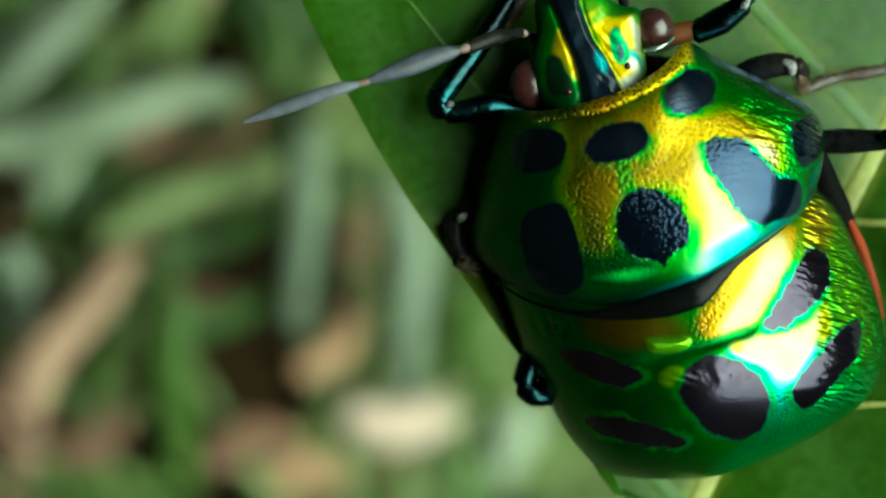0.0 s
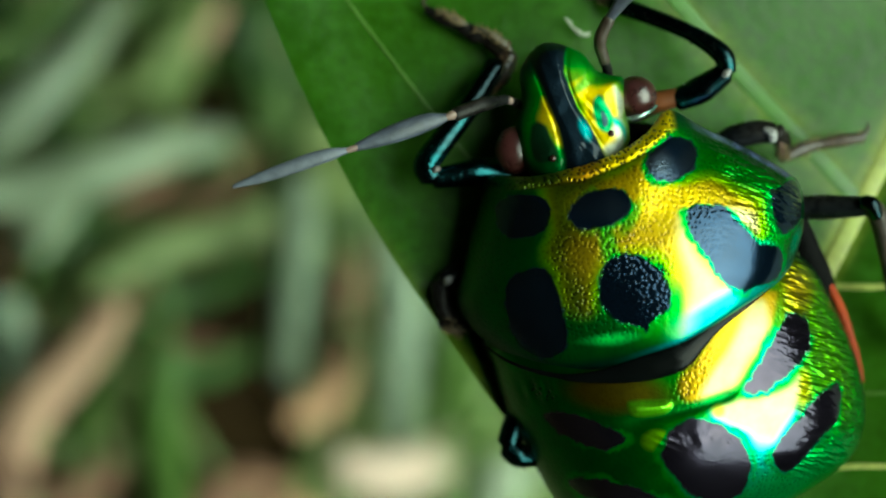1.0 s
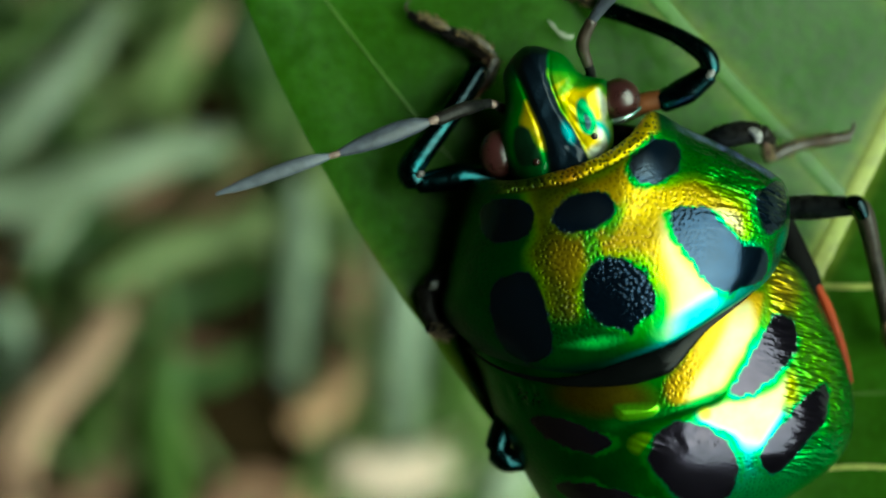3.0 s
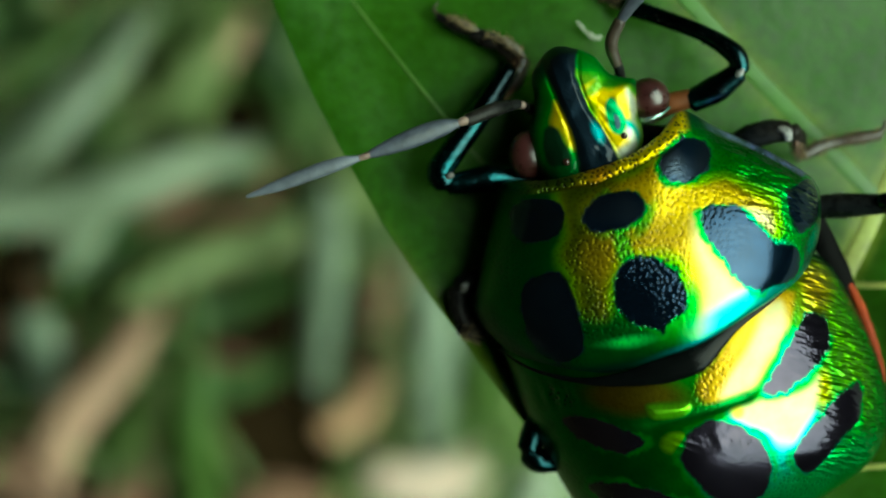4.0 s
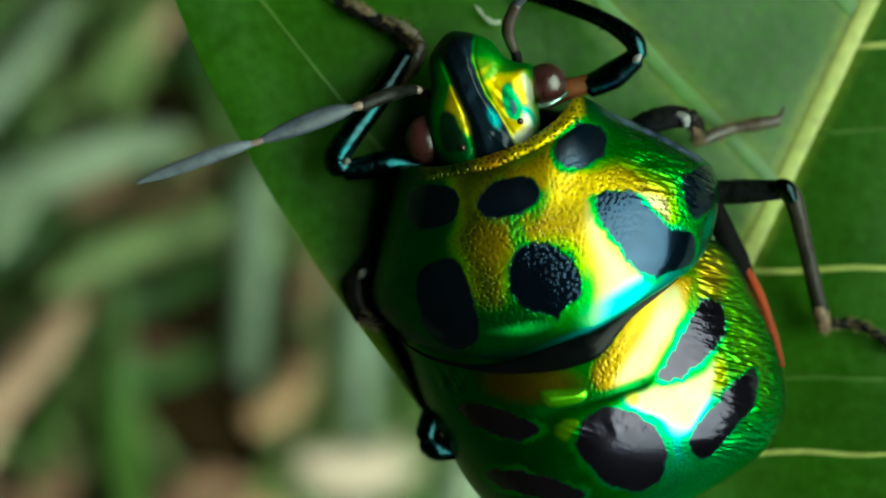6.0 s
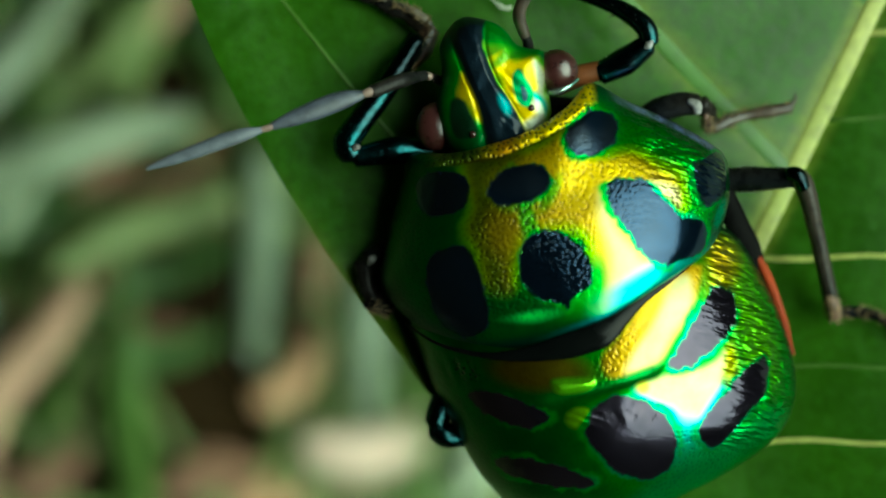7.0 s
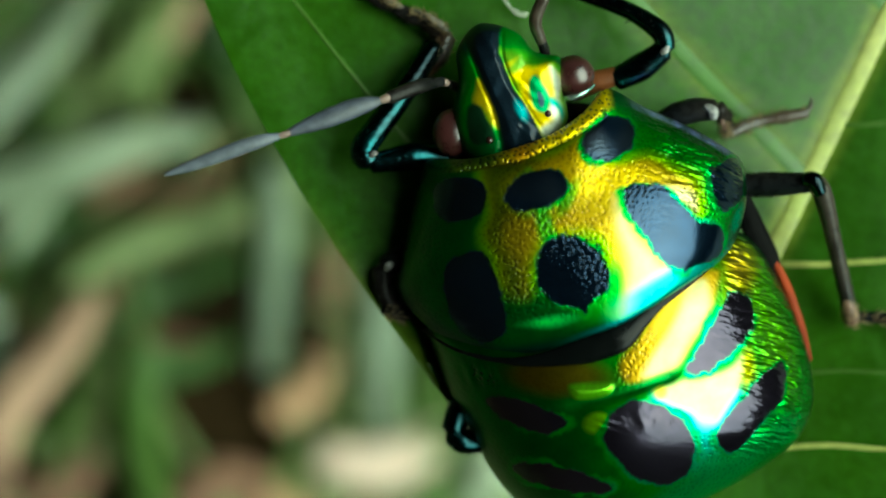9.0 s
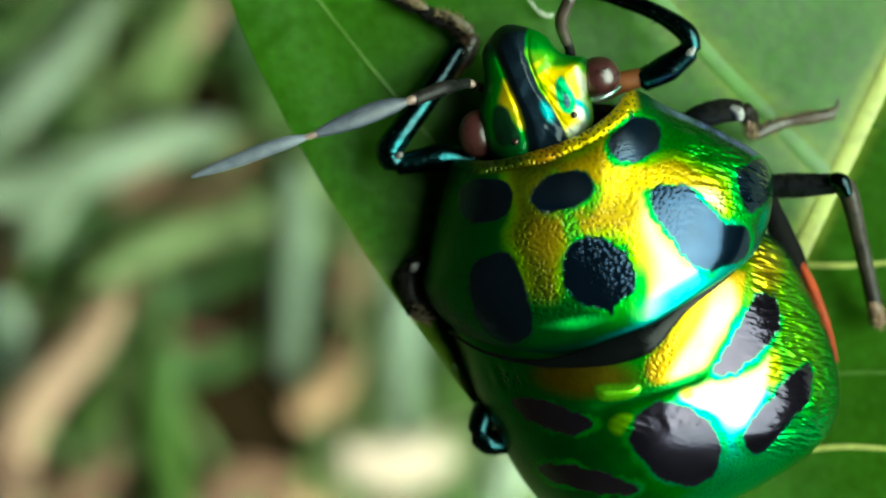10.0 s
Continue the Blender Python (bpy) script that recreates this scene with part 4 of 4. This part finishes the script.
limb("middle_leg", "black middle leg with a brown foot", [
    ("femur", [(5.27, 3.60, -2.40), (5.93, 3.94, -2.10), (6.60, 4.12, -2.00), (7.12, 4.12, -2.00)], [0.3, 0.4, 0.38, 0.33], 0.9, M_LEG),
    ("knee", [(6.78, 4.19, -1.66), (7.01, 4.05, -1.62), (7.06, 3.83, -1.72)], [0.1, 0.17, 0.12], 0.9, M_KNEE),
    ("tibia", [(7.21, 4.12, -2.00), (7.50, 3.90, -2.30), (7.65, 3.50, -2.90)], [0.3, 0.24, 0.17], 0.9, M_LEG),
    ("tibia_tip", [(7.34, 3.79, -2.00), (7.45, 3.63, -2.20), (7.61, 3.38, -2.70)], [0.08, 0.14, 0.1], 0.9, M_TIP),
    ("tarsus", [(7.74, 3.44, -2.95), (8.26, 3.71, -3.10), (8.85, 3.88, -3.20), (9.53, 4.00, -3.25), (10.24, 4.13, -3.30)], [0.16, 0.22, 0.15, 0.21, 0.17], 0.8, M_BROWN),
    ("claw", [(10.16, 4.12, -3.25), (10.34, 4.34, -3.25), (10.37, 4.59, -3.30)], [0.1, 0.07, 0.03], 0.9, M_BROWN),
])
limb("hind_leg", "long black hind leg with a brown foot", [
    ("femur", [(7.73, 1.81, -2.40), (8.82, 1.83, -2.10), (9.99, 1.87, -1.70)], [0.36, 0.4, 0.3], 0.9, M_LEG),
    ("tibia", [(9.95, 1.95, -1.70), (10.33, 1.57, -1.70), (10.81, 0.19, -2.30), (11.27, -1.22, -2.90), (11.64, -2.35, -3.40)], [0.32, 0.31, 0.25, 0.24, 0.27], 0.9, M_SHIN),
    ("knee", [(9.74, 1.98, -1.50), (10.04, 1.91, -1.45), (10.27, 1.53, -1.55)], [0.2, 0.27, 0.2], 0.9, M_BLACK),
    ("tibia_tip", [(11.32, -1.58, -2.95), (11.54, -2.12, -3.20), (11.64, -2.49, -3.40)], [0.1, 0.26, 0.22], 0.9, M_TIP),
    ("tarsus", [(11.67, -2.31, -3.40), (12.42, -2.31, -3.40), (13.06, -2.48, -3.30), (13.83, -3.05, -3.20), (14.55, -3.28, -3.20)], [0.14, 0.18, 0.14, 0.17, 0.08], 0.8, M_LEG),
])
limb("middle_leg", "folded black middle leg", [
    ("femur", [(-1.61, -0.28, -2.90), (-2.40, -0.41, -2.60), (-3.04, -0.70, -2.40)], [0.34, 0.4, 0.34], 0.9, M_LEG),
    ("tibia", [(-3.11, -0.74, -2.40), (-3.07, -1.35, -2.50), (-2.86, -1.82, -2.60), (-2.29, -2.22, -2.70)], [0.34, 0.28, 0.26, 0.2], 0.9, M_LEG),
    ("knee", [(-2.97, -0.77, -2.05), (-2.87, -0.64, -2.00), (-2.76, -0.56, -2.05)], [0.07, 0.12, 0.06], 0.8, M_KNEE),
    ("tarsus", [(-3.08, -2.01, -2.45), (-2.78, -2.10, -2.45), (-2.38, -2.31, -2.60)], [0.16, 0.2, 0.1], 0.8, M_LEG),
])
limb("hind_leg", "folded glossy black hind leg", [
    ("femur", [(-0.07, -4.38, -2.60), (-0.65, -5.05, -2.10), (-0.93, -5.72, -1.90)], [0.4, 0.44, 0.36], 0.9, M_BLACK),
    ("tibia", [(-0.95, -5.76, -1.90), (-0.59, -6.02, -1.95), (0.03, -6.09, -2.20), (0.76, -6.36, -2.80)], [0.34, 0.4, 0.34, 0.2], 0.9, M_BLACK),
])


# ---- the leaf ----
LEAF_S = [0, 0.6, 1.2, 1.75, 2.36, 2.8, 3.5, 4.1, 4.6, 5.4, 6.4, 7.1, 8.0, 9.15, 10.6, 13, 17, 27, 42, 62, 77, 86]
LEAF_W = [2.75, 3.8, 4.8, 5.8, 6.9, 7.8, 9.1, 10.2, 11.2, 12.65, 14.25, 15.25, 16.5, 18.0, 19.7, 22.3, 25, 28, 27, 18, 7, 0.3]
BASE, ALONG, ACROSS = np.array((4.46, -10.47)), np.array((0.435, 0.9)), np.array((0.9, -0.435))
LEFT_VEINS, RIGHT_VEINS = (0.4, 4.9, 13.9, 20, 28, 37, 46, 55, 64), (4.35, 7.0, 10.9, 15.9, 19, 25, 32, 41, 50, 60)


def leaf_z(s, d):
    w = np.interp(s, LEAF_S, LEAF_W)
    q = d / max(w, 0.3)
    z = -4.5
    if d < 0:
        z += 0.2 * min(-d, 14) - 0.006 * min(-d, 14) ** 2 + 0.03 * max(0, -d - 14) + 0.3 * step(-q, 0.8, 1.0) * step(s, 6, 12) + 0.8 * step(-q, 0.8, 1.0) * (1 - step(s, 3.0, 5.5))
    else:
        z += 0.16 * d
    return float(z + 0.12 * math.sin(0.5 * s + 0.6 * abs(d)) * min(1, abs(d) / 3) - 0.0012 * max(0, s - 25) ** 2)


def leaf_point(s, d, lift=0.0):
    p = BASE + ALONG * s + ACROSS * d
    return (p[0], p[1], leaf_z(s, d) + lift)


plant = thing("garden_plant", "broad green leaf with yellow midrib on a thin stem", "plant")
NS, ND = 120, 210
verts, faces = [], []
for side in (0.0, 1.0):
    for i in range(NS + 1):
        s = 86 * (i / NS) ** 1.25
        w = float(np.interp(s, LEAF_S, LEAF_W))
        for j in range(ND + 1):
            q = math.sin((2 * j / ND - 1) * math.pi / 2)
            verts.append(leaf_point(s, w * q, -side * (0.03 + 0.2 * (1 - q * q))))
top = (NS + 1) * (ND + 1)
for i in range(NS):
    for j in range(ND):
        a = i * (ND + 1) + j
        faces.append((a, a + 1, a + ND + 2, a + ND + 1))
        faces.append((top + a, top + a + ND + 1, top + a + ND + 2, top + a + 1))
for i in range(NS):
    for j in (0, ND):
        a = i * (ND + 1) + j
        f = (a, a + ND + 1, top + a + ND + 1, top + a)
        faces.append(f if j == 0 else f[::-1])
for j in range(ND):
    for i in (0, NS):
        a = i * (ND + 1) + j
        f = (a, top + a, top + a + 1, a + 1)
        faces.append(f if i == 0 else f[::-1])
blade_skin = mesh_of("leaf_blade", verts, faces, M_LEAF)
flat = np.array(verts)[:, :2] - BASE[None, :]
off, up = flat @ ACROSS, flat @ ALONG
wide = np.interp(up, [0, 20, 80], [0.44, 0.4, 0.2]) * (1 + 0.2 * ripple(up, off, 1.7)) * np.where(off < 0, 1.15, 0.8)
rib = 0.8 * np.exp(-(off / wide) ** 2)
for k, s0 in enumerate(LEFT_VEINS):
    if k != 1:
        apart = (up - (s0 + 0.30 * -off + 0.006 * off * off)) * 0.94
        rib = np.maximum(rib, (0.3 if k == 2 else 0.2) * np.exp(-(apart / 0.45) ** 2) * (off < 0) * step(-off, 0.0, 0.5))
blade_skin.attributes.new("rib", "FLOAT", "POINT").data.foreach_set("value", rib)
part("leaf_blade", blade_skin, plant)
part("midrib", mesh_of("midrib", *tube([leaf_point(s, 0.0, 0.08) for s in np.linspace(-1, 82, 14)], [0.28, 0.26, 0.3, 0.25, 0.28, 0.24, 0.22, 0.18, 0.14, 0.1], 0.14, n=90), M_MIDRIB), plant, "pale yellow-green midrib")
for k, s0 in enumerate(LEFT_VEINS):
    pts = []
    for f in np.linspace(0, 0.96, 30):
        d = f * np.interp(s0 + 6, LEAF_S, LEAF_W)
        s = s0 + 0.30 * d + 0.006 * d * d
        if s > 0.2 and d < 0.96 * np.interp(s, LEAF_S, LEAF_W):
            pts.append(leaf_point(s, -d, 0.01))
    part("side_vein", mesh_of("side_vein", *tube(pts, [0.26, 0.24, 0.2, 0.1] if k != 1 else [0.08, 0.07, 0.06, 0.04], 0.09 if k != 1 else 0.5, sides=12, n=70), M_VEIN if k == 1 else M_BROAD_VEIN), plant)
for k, s0 in enumerate(RIGHT_VEINS):
    pts = []
    for f in np.linspace(0, 0.96, 24):
        d = f * np.interp(s0 + 5, LEAF_S, LEAF_W)
        pts.append(leaf_point(s0 + 0.52 * d - 0.002 * d * d + 0.06 * math.sin(1.9 * d + k), d, 0.02))
    part("side_vein", mesh_of("side_vein", *tube(pts, [0.1, 0.08, 0.07, 0.05] if k % 2 == 0 else [0.07, 0.07, 0.06, 0.03], 0.3, sides=8, n=30), M_MIDRIB if k % 2 == 0 else M_VEIN), plant)
part("leaf_scar", mesh_of("leaf_scar", *tube([(0.65, 7.68, -2.62), (0.79, 7.52, -2.60), (0.92, 7.34, -2.60), (1.07, 7.23, -2.58), (1.21, 7.14, -2.56), (1.35, 7.15, -2.55), (1.42, 7.21, -2.55)], [0.03, 0.07, 0.04, 0.1, 0.07, 0.09, 0.04], 0.3, sides=8), M_SCAR), plant, "small whitish scratch")
inv = STAGE.inverted()
knee = STAGE @ Vector((0.004, -0.050, -0.010))
foot = inv @ Vector((knee.x + 0.01, knee.y, -0.002)) * 1000
knee = inv @ knee * 1000
part("stalk", mesh_of("stalk", *tube([leaf_point(0.3, 0, -0.4), (BASE[0] - 4, BASE[1] - 12, -5.5), tuple(knee), tuple(foot)], [0.6, 0.7, 0.9, 1.3], n=40), M_STEM), plant)

# ---- ground, grass and the added unseen trees ----
gv, gf = [], []
RAD = [0, 0.04, 0.08, 0.12, 0.16, 0.2, 0.25, 0.32, 0.45, 0.7, 1.2, 3, 10, 60, 400]
for i, r in enumerate(RAD[1:]):
    for k in range(48):
        a = 2 * math.pi * k / 48
        x, y = r * math.cos(a), r * math.sin(a)
        gv.append((x, y, 0.004 * noise.noise((x * 30, y * 30, 0)) * min(1, r * 10) - 0.004))
gv.append((0, 0, -0.004))
gf = [(len(gv) - 1, k, (k + 1) % 48) for k in range(48)]
for i in range(len(RAD) - 2):
    for k in range(48):
        gf.append((i * 48 + k, (i + 1) * 48 + k, (i + 1) * 48 + (k + 1) % 48, i * 48 + (k + 1) % 48))
ground = tagged(new("ground", mesh_of("ground", gv, gf, M_SOIL, 1.0)), "dark brown garden soil under grass", "ground", kind="structure")


def blade_mesh(points, width, tip=0.15, n=14, fold=0.25):
    """A grass blade: a folded strip with thickness, along world points."""
    line = catmull(points, n)
    wid = width * np.interp(np.linspace(0, 1, n), [0, 0.3, 0.7, 1], [0.7, 1, 0.85, tip])
    verts, faces = [], []
    for i in range(n):
        d = line[min(i + 1, n - 1)] - line[max(i - 1, 0)]
        d /= np.linalg.norm(d) + 1e-9
        view = np.array((0.0, -0.77, 0.64))
        s = np.cross(d, view)
        s /= np.linalg.norm(s) + 1e-9
        w = np.cross(s, d)
        h = wid[i] / 2
        verts += [line[i] - s * h, line[i] - w * h * fold, line[i] + s * h, line[i] - w * (h * fold + 0.0003)]
    for i in range(n - 1):
        for k in range(4):
            faces.append((4 * i + k, 4 * i + (k + 1) % 4, 4 * i + 4 + (k + 1) % 4, 4 * i + 4 + k))
    faces += [(3, 2, 1, 0), (4 * n - 4, 4 * n - 3, 4 * n - 2, 4 * n - 1)]
    return verts, faces


def grass_blade(points, width, sort, tip=0.15, name="grass_blade", label="blurred blade of grass below the leaf", category="grass"):
    v, f = blade_mesh(points, width, tip)
    return tagged(new(name, mesh_of(name, v, f, GRASS[sort], 1.0)), label, category, "blades of grass")


BLADES = [
    ([(-0.0174, 0.0273, 0.0030), (-0.0181, 0.0281, 0.0090), (-0.0200, 0.0299, 0.0130), (-0.0226, 0.0335, 0.0140), (-0.0270, 0.0395, 0.0120)], 0.0044, "grey", 0.6),
    ([(-0.0148, 0.0256, 0.0030), (-0.0134, 0.0298, 0.0080), (-0.0135, 0.0331, 0.0120), (-0.0142, 0.0381, 0.0140), (-0.0144, 0.0465, 0.0130)], 0.0044, "grey", 0.45),
    ([(-0.0087, 0.0313, 0.0020), (-0.0102, 0.0317, 0.0060), (-0.0130, 0.0353, 0.0080)], 0.003, "grey", 0.5),
    ([(-0.0097, 0.0454, 0.0200), (-0.0049, 0.0463, 0.0170), (0.0005, 0.0484, 0.0120), (0.0061, 0.0541, 0.0030)], 0.0036, "mist", 0.7),
    ([(-0.0040, 0.0539, 0.0200), (0.0019, 0.0561, 0.0170), (0.0080, 0.0588, 0.0120), (0.0152, 0.0653, 0.0030)], 0.0042, "mist", 0.7),
    ([(-0.0039, 0.0330, 0.0020), (-0.0072, 0.0397, 0.0070), (-0.0075, 0.0468, 0.0100), (-0.0085, 0.0530, 0.0120), (-0.0105, 0.0621, 0.0120)], 0.0038, "sage", 0.6),
    ([(-0.0060, 0.0256, 0.0080), (-0.0028, 0.0265, 0.0060), (0.0013, 0.0283, 0.0020)], 0.0042, "mist", 0.6),
    ([(0.0059, 0.0696, 0.0100), (0.0113, 0.0717, 0.0070), (0.0179, 0.0759, 0.0020)], 0.0042, "green", 0.6),
    ([(0.0189, 0.0744, 0.0100), (0.0217, 0.0735, 0.0070), (0.0264, 0.0760, 0.0020)], 0.005, "grey", 0.6),
    ([(-0.0275, 0.0514, 0.0090), (-0.0235, 0.0464, 0.0090), (-0.0208, 0.0437, 0.0060), (-0.0197, 0.0417, 0.0020)], 0.0036, "sage", 0.6),
    ([(0.0001, 0.0356, 0.0120), (0.0053, 0.0356, 0.0090), (0.0099, 0.0374, 0.0060), (0.0147, 0.0396, 0.0020)], 0.0042, "green", 0.7),
    ([(-0.0008, 0.0392, 0.0020), (0.0023, 0.0412, 0.0040), (0.0030, 0.0465, 0.0040), (0.0023, 0.0520, 0.0040)], 0.003, "dark", 0.5),
    ([(-0.0242, 0.0319, 0.0020), (-0.0252, 0.0343, 0.0050), (-0.0285, 0.0378, 0.0060)], 0.003, "green", 0.5),
    ([(0.0192, 0.0685, 0.0020), (0.0176, 0.0716, 0.0050), (0.0154, 0.0774, 0.0060)], 0.003, "green", 0.5),
    ([(-0.0287, 0.0597, 0.0060), (-0.0237, 0.0572, 0.0060), (-0.0182, 0.0601, 0.0030)], 0.004, "dark", 0.6),
    ([(-0.0159, 0.0584, 0.0120), (-0.0115, 0.0574, 0.0100), (-0.0081, 0.0627, 0.0040)], 0.004, "sage", 0.6),
    ([(-0.0119, 0.0401, 0.0040), (-0.0102, 0.0357, 0.0040), (-0.0076, 0.0332, 0.0010)], 0.003, "dark", 0.6),
    ([(-0.0035, 0.0434, 0.0030), (-0.0033, 0.0487, 0.0040), (-0.0051, 0.0568, 0.0030)], 0.0025, "dark", 0.6),
    ([(0.0047, 0.0605, 0.0080), (0.0095, 0.0601, 0.0060), (0.0150, 0.0630, 0.0020)], 0.002, "sage", 0.6),
    ([(0.0043, 0.0329, 0.0030), (0.0040, 0.0350, 0.0040), (0.0038, 0.0381, 0.0030)], 0.003, "sage", 0.6),
]
for pts, wd, sort, tip in BLADES:
    grass_blade(pts, wd, sort, tip)
STRAW = [
    ([(0.0112, 0.0254, 0.0020), (0.0068, 0.0245, 0.0050), (0.0030, 0.0245, 0.0080), (0.0008, 0.0265, 0.0100), (-0.0010, 0.0291, 0.0110), (-0.0031, 0.0317, 0.0110), (-0.0047, 0.0338, 0.0100)], 0.0043, "tan", 0.75, "dry_stalk", "bent tan dry stalk in the grass", "straw"),
    ([(0.0093, 0.0532, 0.0040), (0.0086, 0.0560, 0.0050), (0.0065, 0.0583, 0.0060), (0.0039, 0.0603, 0.0060)], 0.0034, "straw", 0.5, "dry_stalk", "short tan dry stalk in the grass", "straw"),
    ([(-0.0037, 0.0643, 0.0060), (-0.0005, 0.0616, 0.0060), (0.0036, 0.0606, 0.0040)], 0.003, "brown", 0.5, "dry_stalk", "short brown dry stalk in the grass", "straw"),
    ([(0.0144, 0.0573, 0.0040), (0.0167, 0.0619, 0.0060), (0.0170, 0.0693, 0.0050), (0.0167, 0.0749, 0.0040)], 0.0046, "pale", 0.6, "dead_leaf", "pale dry leaf on the soil", "dead leaf"),
    ([(-0.0241, 0.0519, 0.0040), (-0.0255, 0.0529, 0.0060), (-0.0281, 0.0563, 0.0050)], 0.003, "tan", 0.6, "dead_leaf", "tan dry leaf on the soil", "dead leaf"),
    ([(-0.0095, 0.0447, 0.0030), (-0.0106, 0.0492, 0.0040), (-0.0120, 0.0552, 0.0030)], 0.0034, "brown", 0.6, "dead_leaf", "brown dead leaf on the soil", "dead leaf"),
    ([(0.0036, 0.0216, 0.0040), (0.0062, 0.0230, 0.0050), (0.0090, 0.0249, 0.0030)], 0.006, "brown", 0.7, "dead_leaf", "brown dead leaf on the soil", "dead leaf"),
    ([(0.0098, 0.0276, 0.0030), (0.0087, 0.0304, 0.0050), (0.0072, 0.0343, 0.0040)], 0.005, "brown", 0.7, "dead_leaf", "brown dead leaf on the soil", "dead leaf"),
    ([(0.0140, 0.0417, 0.0030), (0.0131, 0.0453, 0.0050), (0.0155, 0.0513, 0.0040)], 0.004, "brown", 0.7, "dead_leaf", "brown dead leaf on the soil", "dead leaf"),
    ([(0.0173, 0.0483, 0.0020), (0.0175, 0.0510, 0.0040), (0.0202, 0.0563, 0.0030)], 0.004, "straw", 0.6, "dead_leaf", "curled straw-brown dead leaf on the soil", "dead leaf"),
    ([(-0.0115, 0.0391, 0.0060), (-0.0135, 0.0433, 0.0070), (-0.0169, 0.0488, 0.0060)], 0.003, "brown", 0.5, "dead_leaf", "narrow brown dead leaf among the grass", "dead leaf"),
]
for pts, wd, sort, tip, nm, lab, cat in STRAW:
    grass_blade(pts, wd, sort, tip, nm, lab, cat)
GAPS = (((0.0092, 0.0500, 0.0000), 0.0075), ((-0.0029, 0.0520, 0.0000), 0.006), ((-0.0217, 0.0530, 0.0000), 0.003), ((-0.0114, 0.0335, 0.0000), 0.002), ((-0.0195, 0.0546, 0.0000), 0.0045))

rng = np.random.RandomState(5)
for sort, count in (("green", 800), ("sage", 1200), ("dark", 900), ("straw", 380), ("brown", 440)):
    vs, fs = [], []
    for k in range(count):
        r = (0.1 if k % 4 else 0.4) * math.sqrt(rng.rand())
        a = 2 * math.pi * rng.rand()
        p = np.array((r * math.cos(a), r * math.sin(a) + 0.04, -0.004))
        out = np.array((rng.randn(), rng.randn(), 0)) * 0.011
        hgt = rng.uniform(0.003, 0.010) * (0.5 if sort in ("straw", "brown") else 1)
        bend = [p, p + out * 0.4 + (0, 0, hgt * 0.7), p + out * 0.9 + (0, 0, hgt * 0.9), p + out * 1.4 + (0, 0, hgt)]
        if any(math.hypot(b[0] - g[0], b[1] + 0.7 * b[2] - g[1]) < w for g, w in GAPS for b in bend):
            continue
        v, f = blade_mesh(bend, rng.uniform(0.0014, 0.003), 0.2, 6)
        fs += [tuple(i + len(vs) for i in q) for q in f]
        vs += v
    tagged(new("grass", mesh_of("grass", vs, fs, GRASS[sort], 1.0)), "tangled lawn grass and dry litter on soil", "grass", kind="stuff")

def clearing(a, f):
    """The plan of the inner face of an unseen thicket, added to bound the sky light, at the bearing a and the height
    share f: wide below, leaning in above to an oval gap of sky.
    """
    wob = 1 + 0.05 * math.sin(3 * a + 1.0) + 0.04 * math.sin(7 * a + 2.0) + 0.02 * math.sin(13 * a)
    low = Vector((2.9 * math.cos(a), 2.9 * math.sin(a)))
    gap = Vector((SKY_GAP[0] + SKY_GAP[2] * math.cos(a), SKY_GAP[1] + SKY_GAP[3] * math.sin(a)))
    return low.lerp(gap, f ** 1.5) * wob, 1 + 0.05 * math.sin(4 * a + 0.5) + 0.03 * math.sin(9 * a + 1.4)


# gap fitted to where the sky's reflection ends on the plates
SKY_GAP = (0.95, -0.32, 2.25, 1.06)
vs, fs = [], []
rng = np.random.RandomState(8)
for k in range(26000):
    a, f = 2 * math.pi * rng.rand(), rng.rand()
    spot, high_by = clearing(a, f)
    tuft = 0.16 * noise.noise((7 * a, 5 * f, 1.0))
    grow = 1.02 + 0.06 * abs(rng.randn()) + 0.5 * tuft
    c = np.array((spot.x * grow, spot.y * grow, max(0.08, (2.6 * f + 0.12 * rng.randn()) * high_by + tuft)))
    u, w = rng.randn(3), rng.randn(3)
    u /= np.linalg.norm(u)
    w = np.cross(u, w)
    w /= np.linalg.norm(w)
    L = rng.uniform(0.07, 0.17)
    i = len(vs)
    vs += [c - u * L, c + w * L * 0.45, c + u * L, c - w * L * 0.45]
    fs.append((i, i + 1, i + 2, i + 3))
# a solid dark shell inside the thicket, added to block sky between the leaves
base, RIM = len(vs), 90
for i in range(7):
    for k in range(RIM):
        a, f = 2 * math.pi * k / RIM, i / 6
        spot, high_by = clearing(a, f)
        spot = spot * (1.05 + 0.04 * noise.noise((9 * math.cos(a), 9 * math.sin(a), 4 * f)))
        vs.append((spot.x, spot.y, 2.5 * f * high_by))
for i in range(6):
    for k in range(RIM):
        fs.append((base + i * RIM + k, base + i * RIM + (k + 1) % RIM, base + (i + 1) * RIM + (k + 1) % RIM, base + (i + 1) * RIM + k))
tagged(new("backdrop", mesh_of("backdrop", vs, fs, M_TREE_SCREEN, 1.0)), "unseen dark green shrubs and tree crowns added to bound the sky light", "trees", kind="structure")


def motions():
    pass


motions()
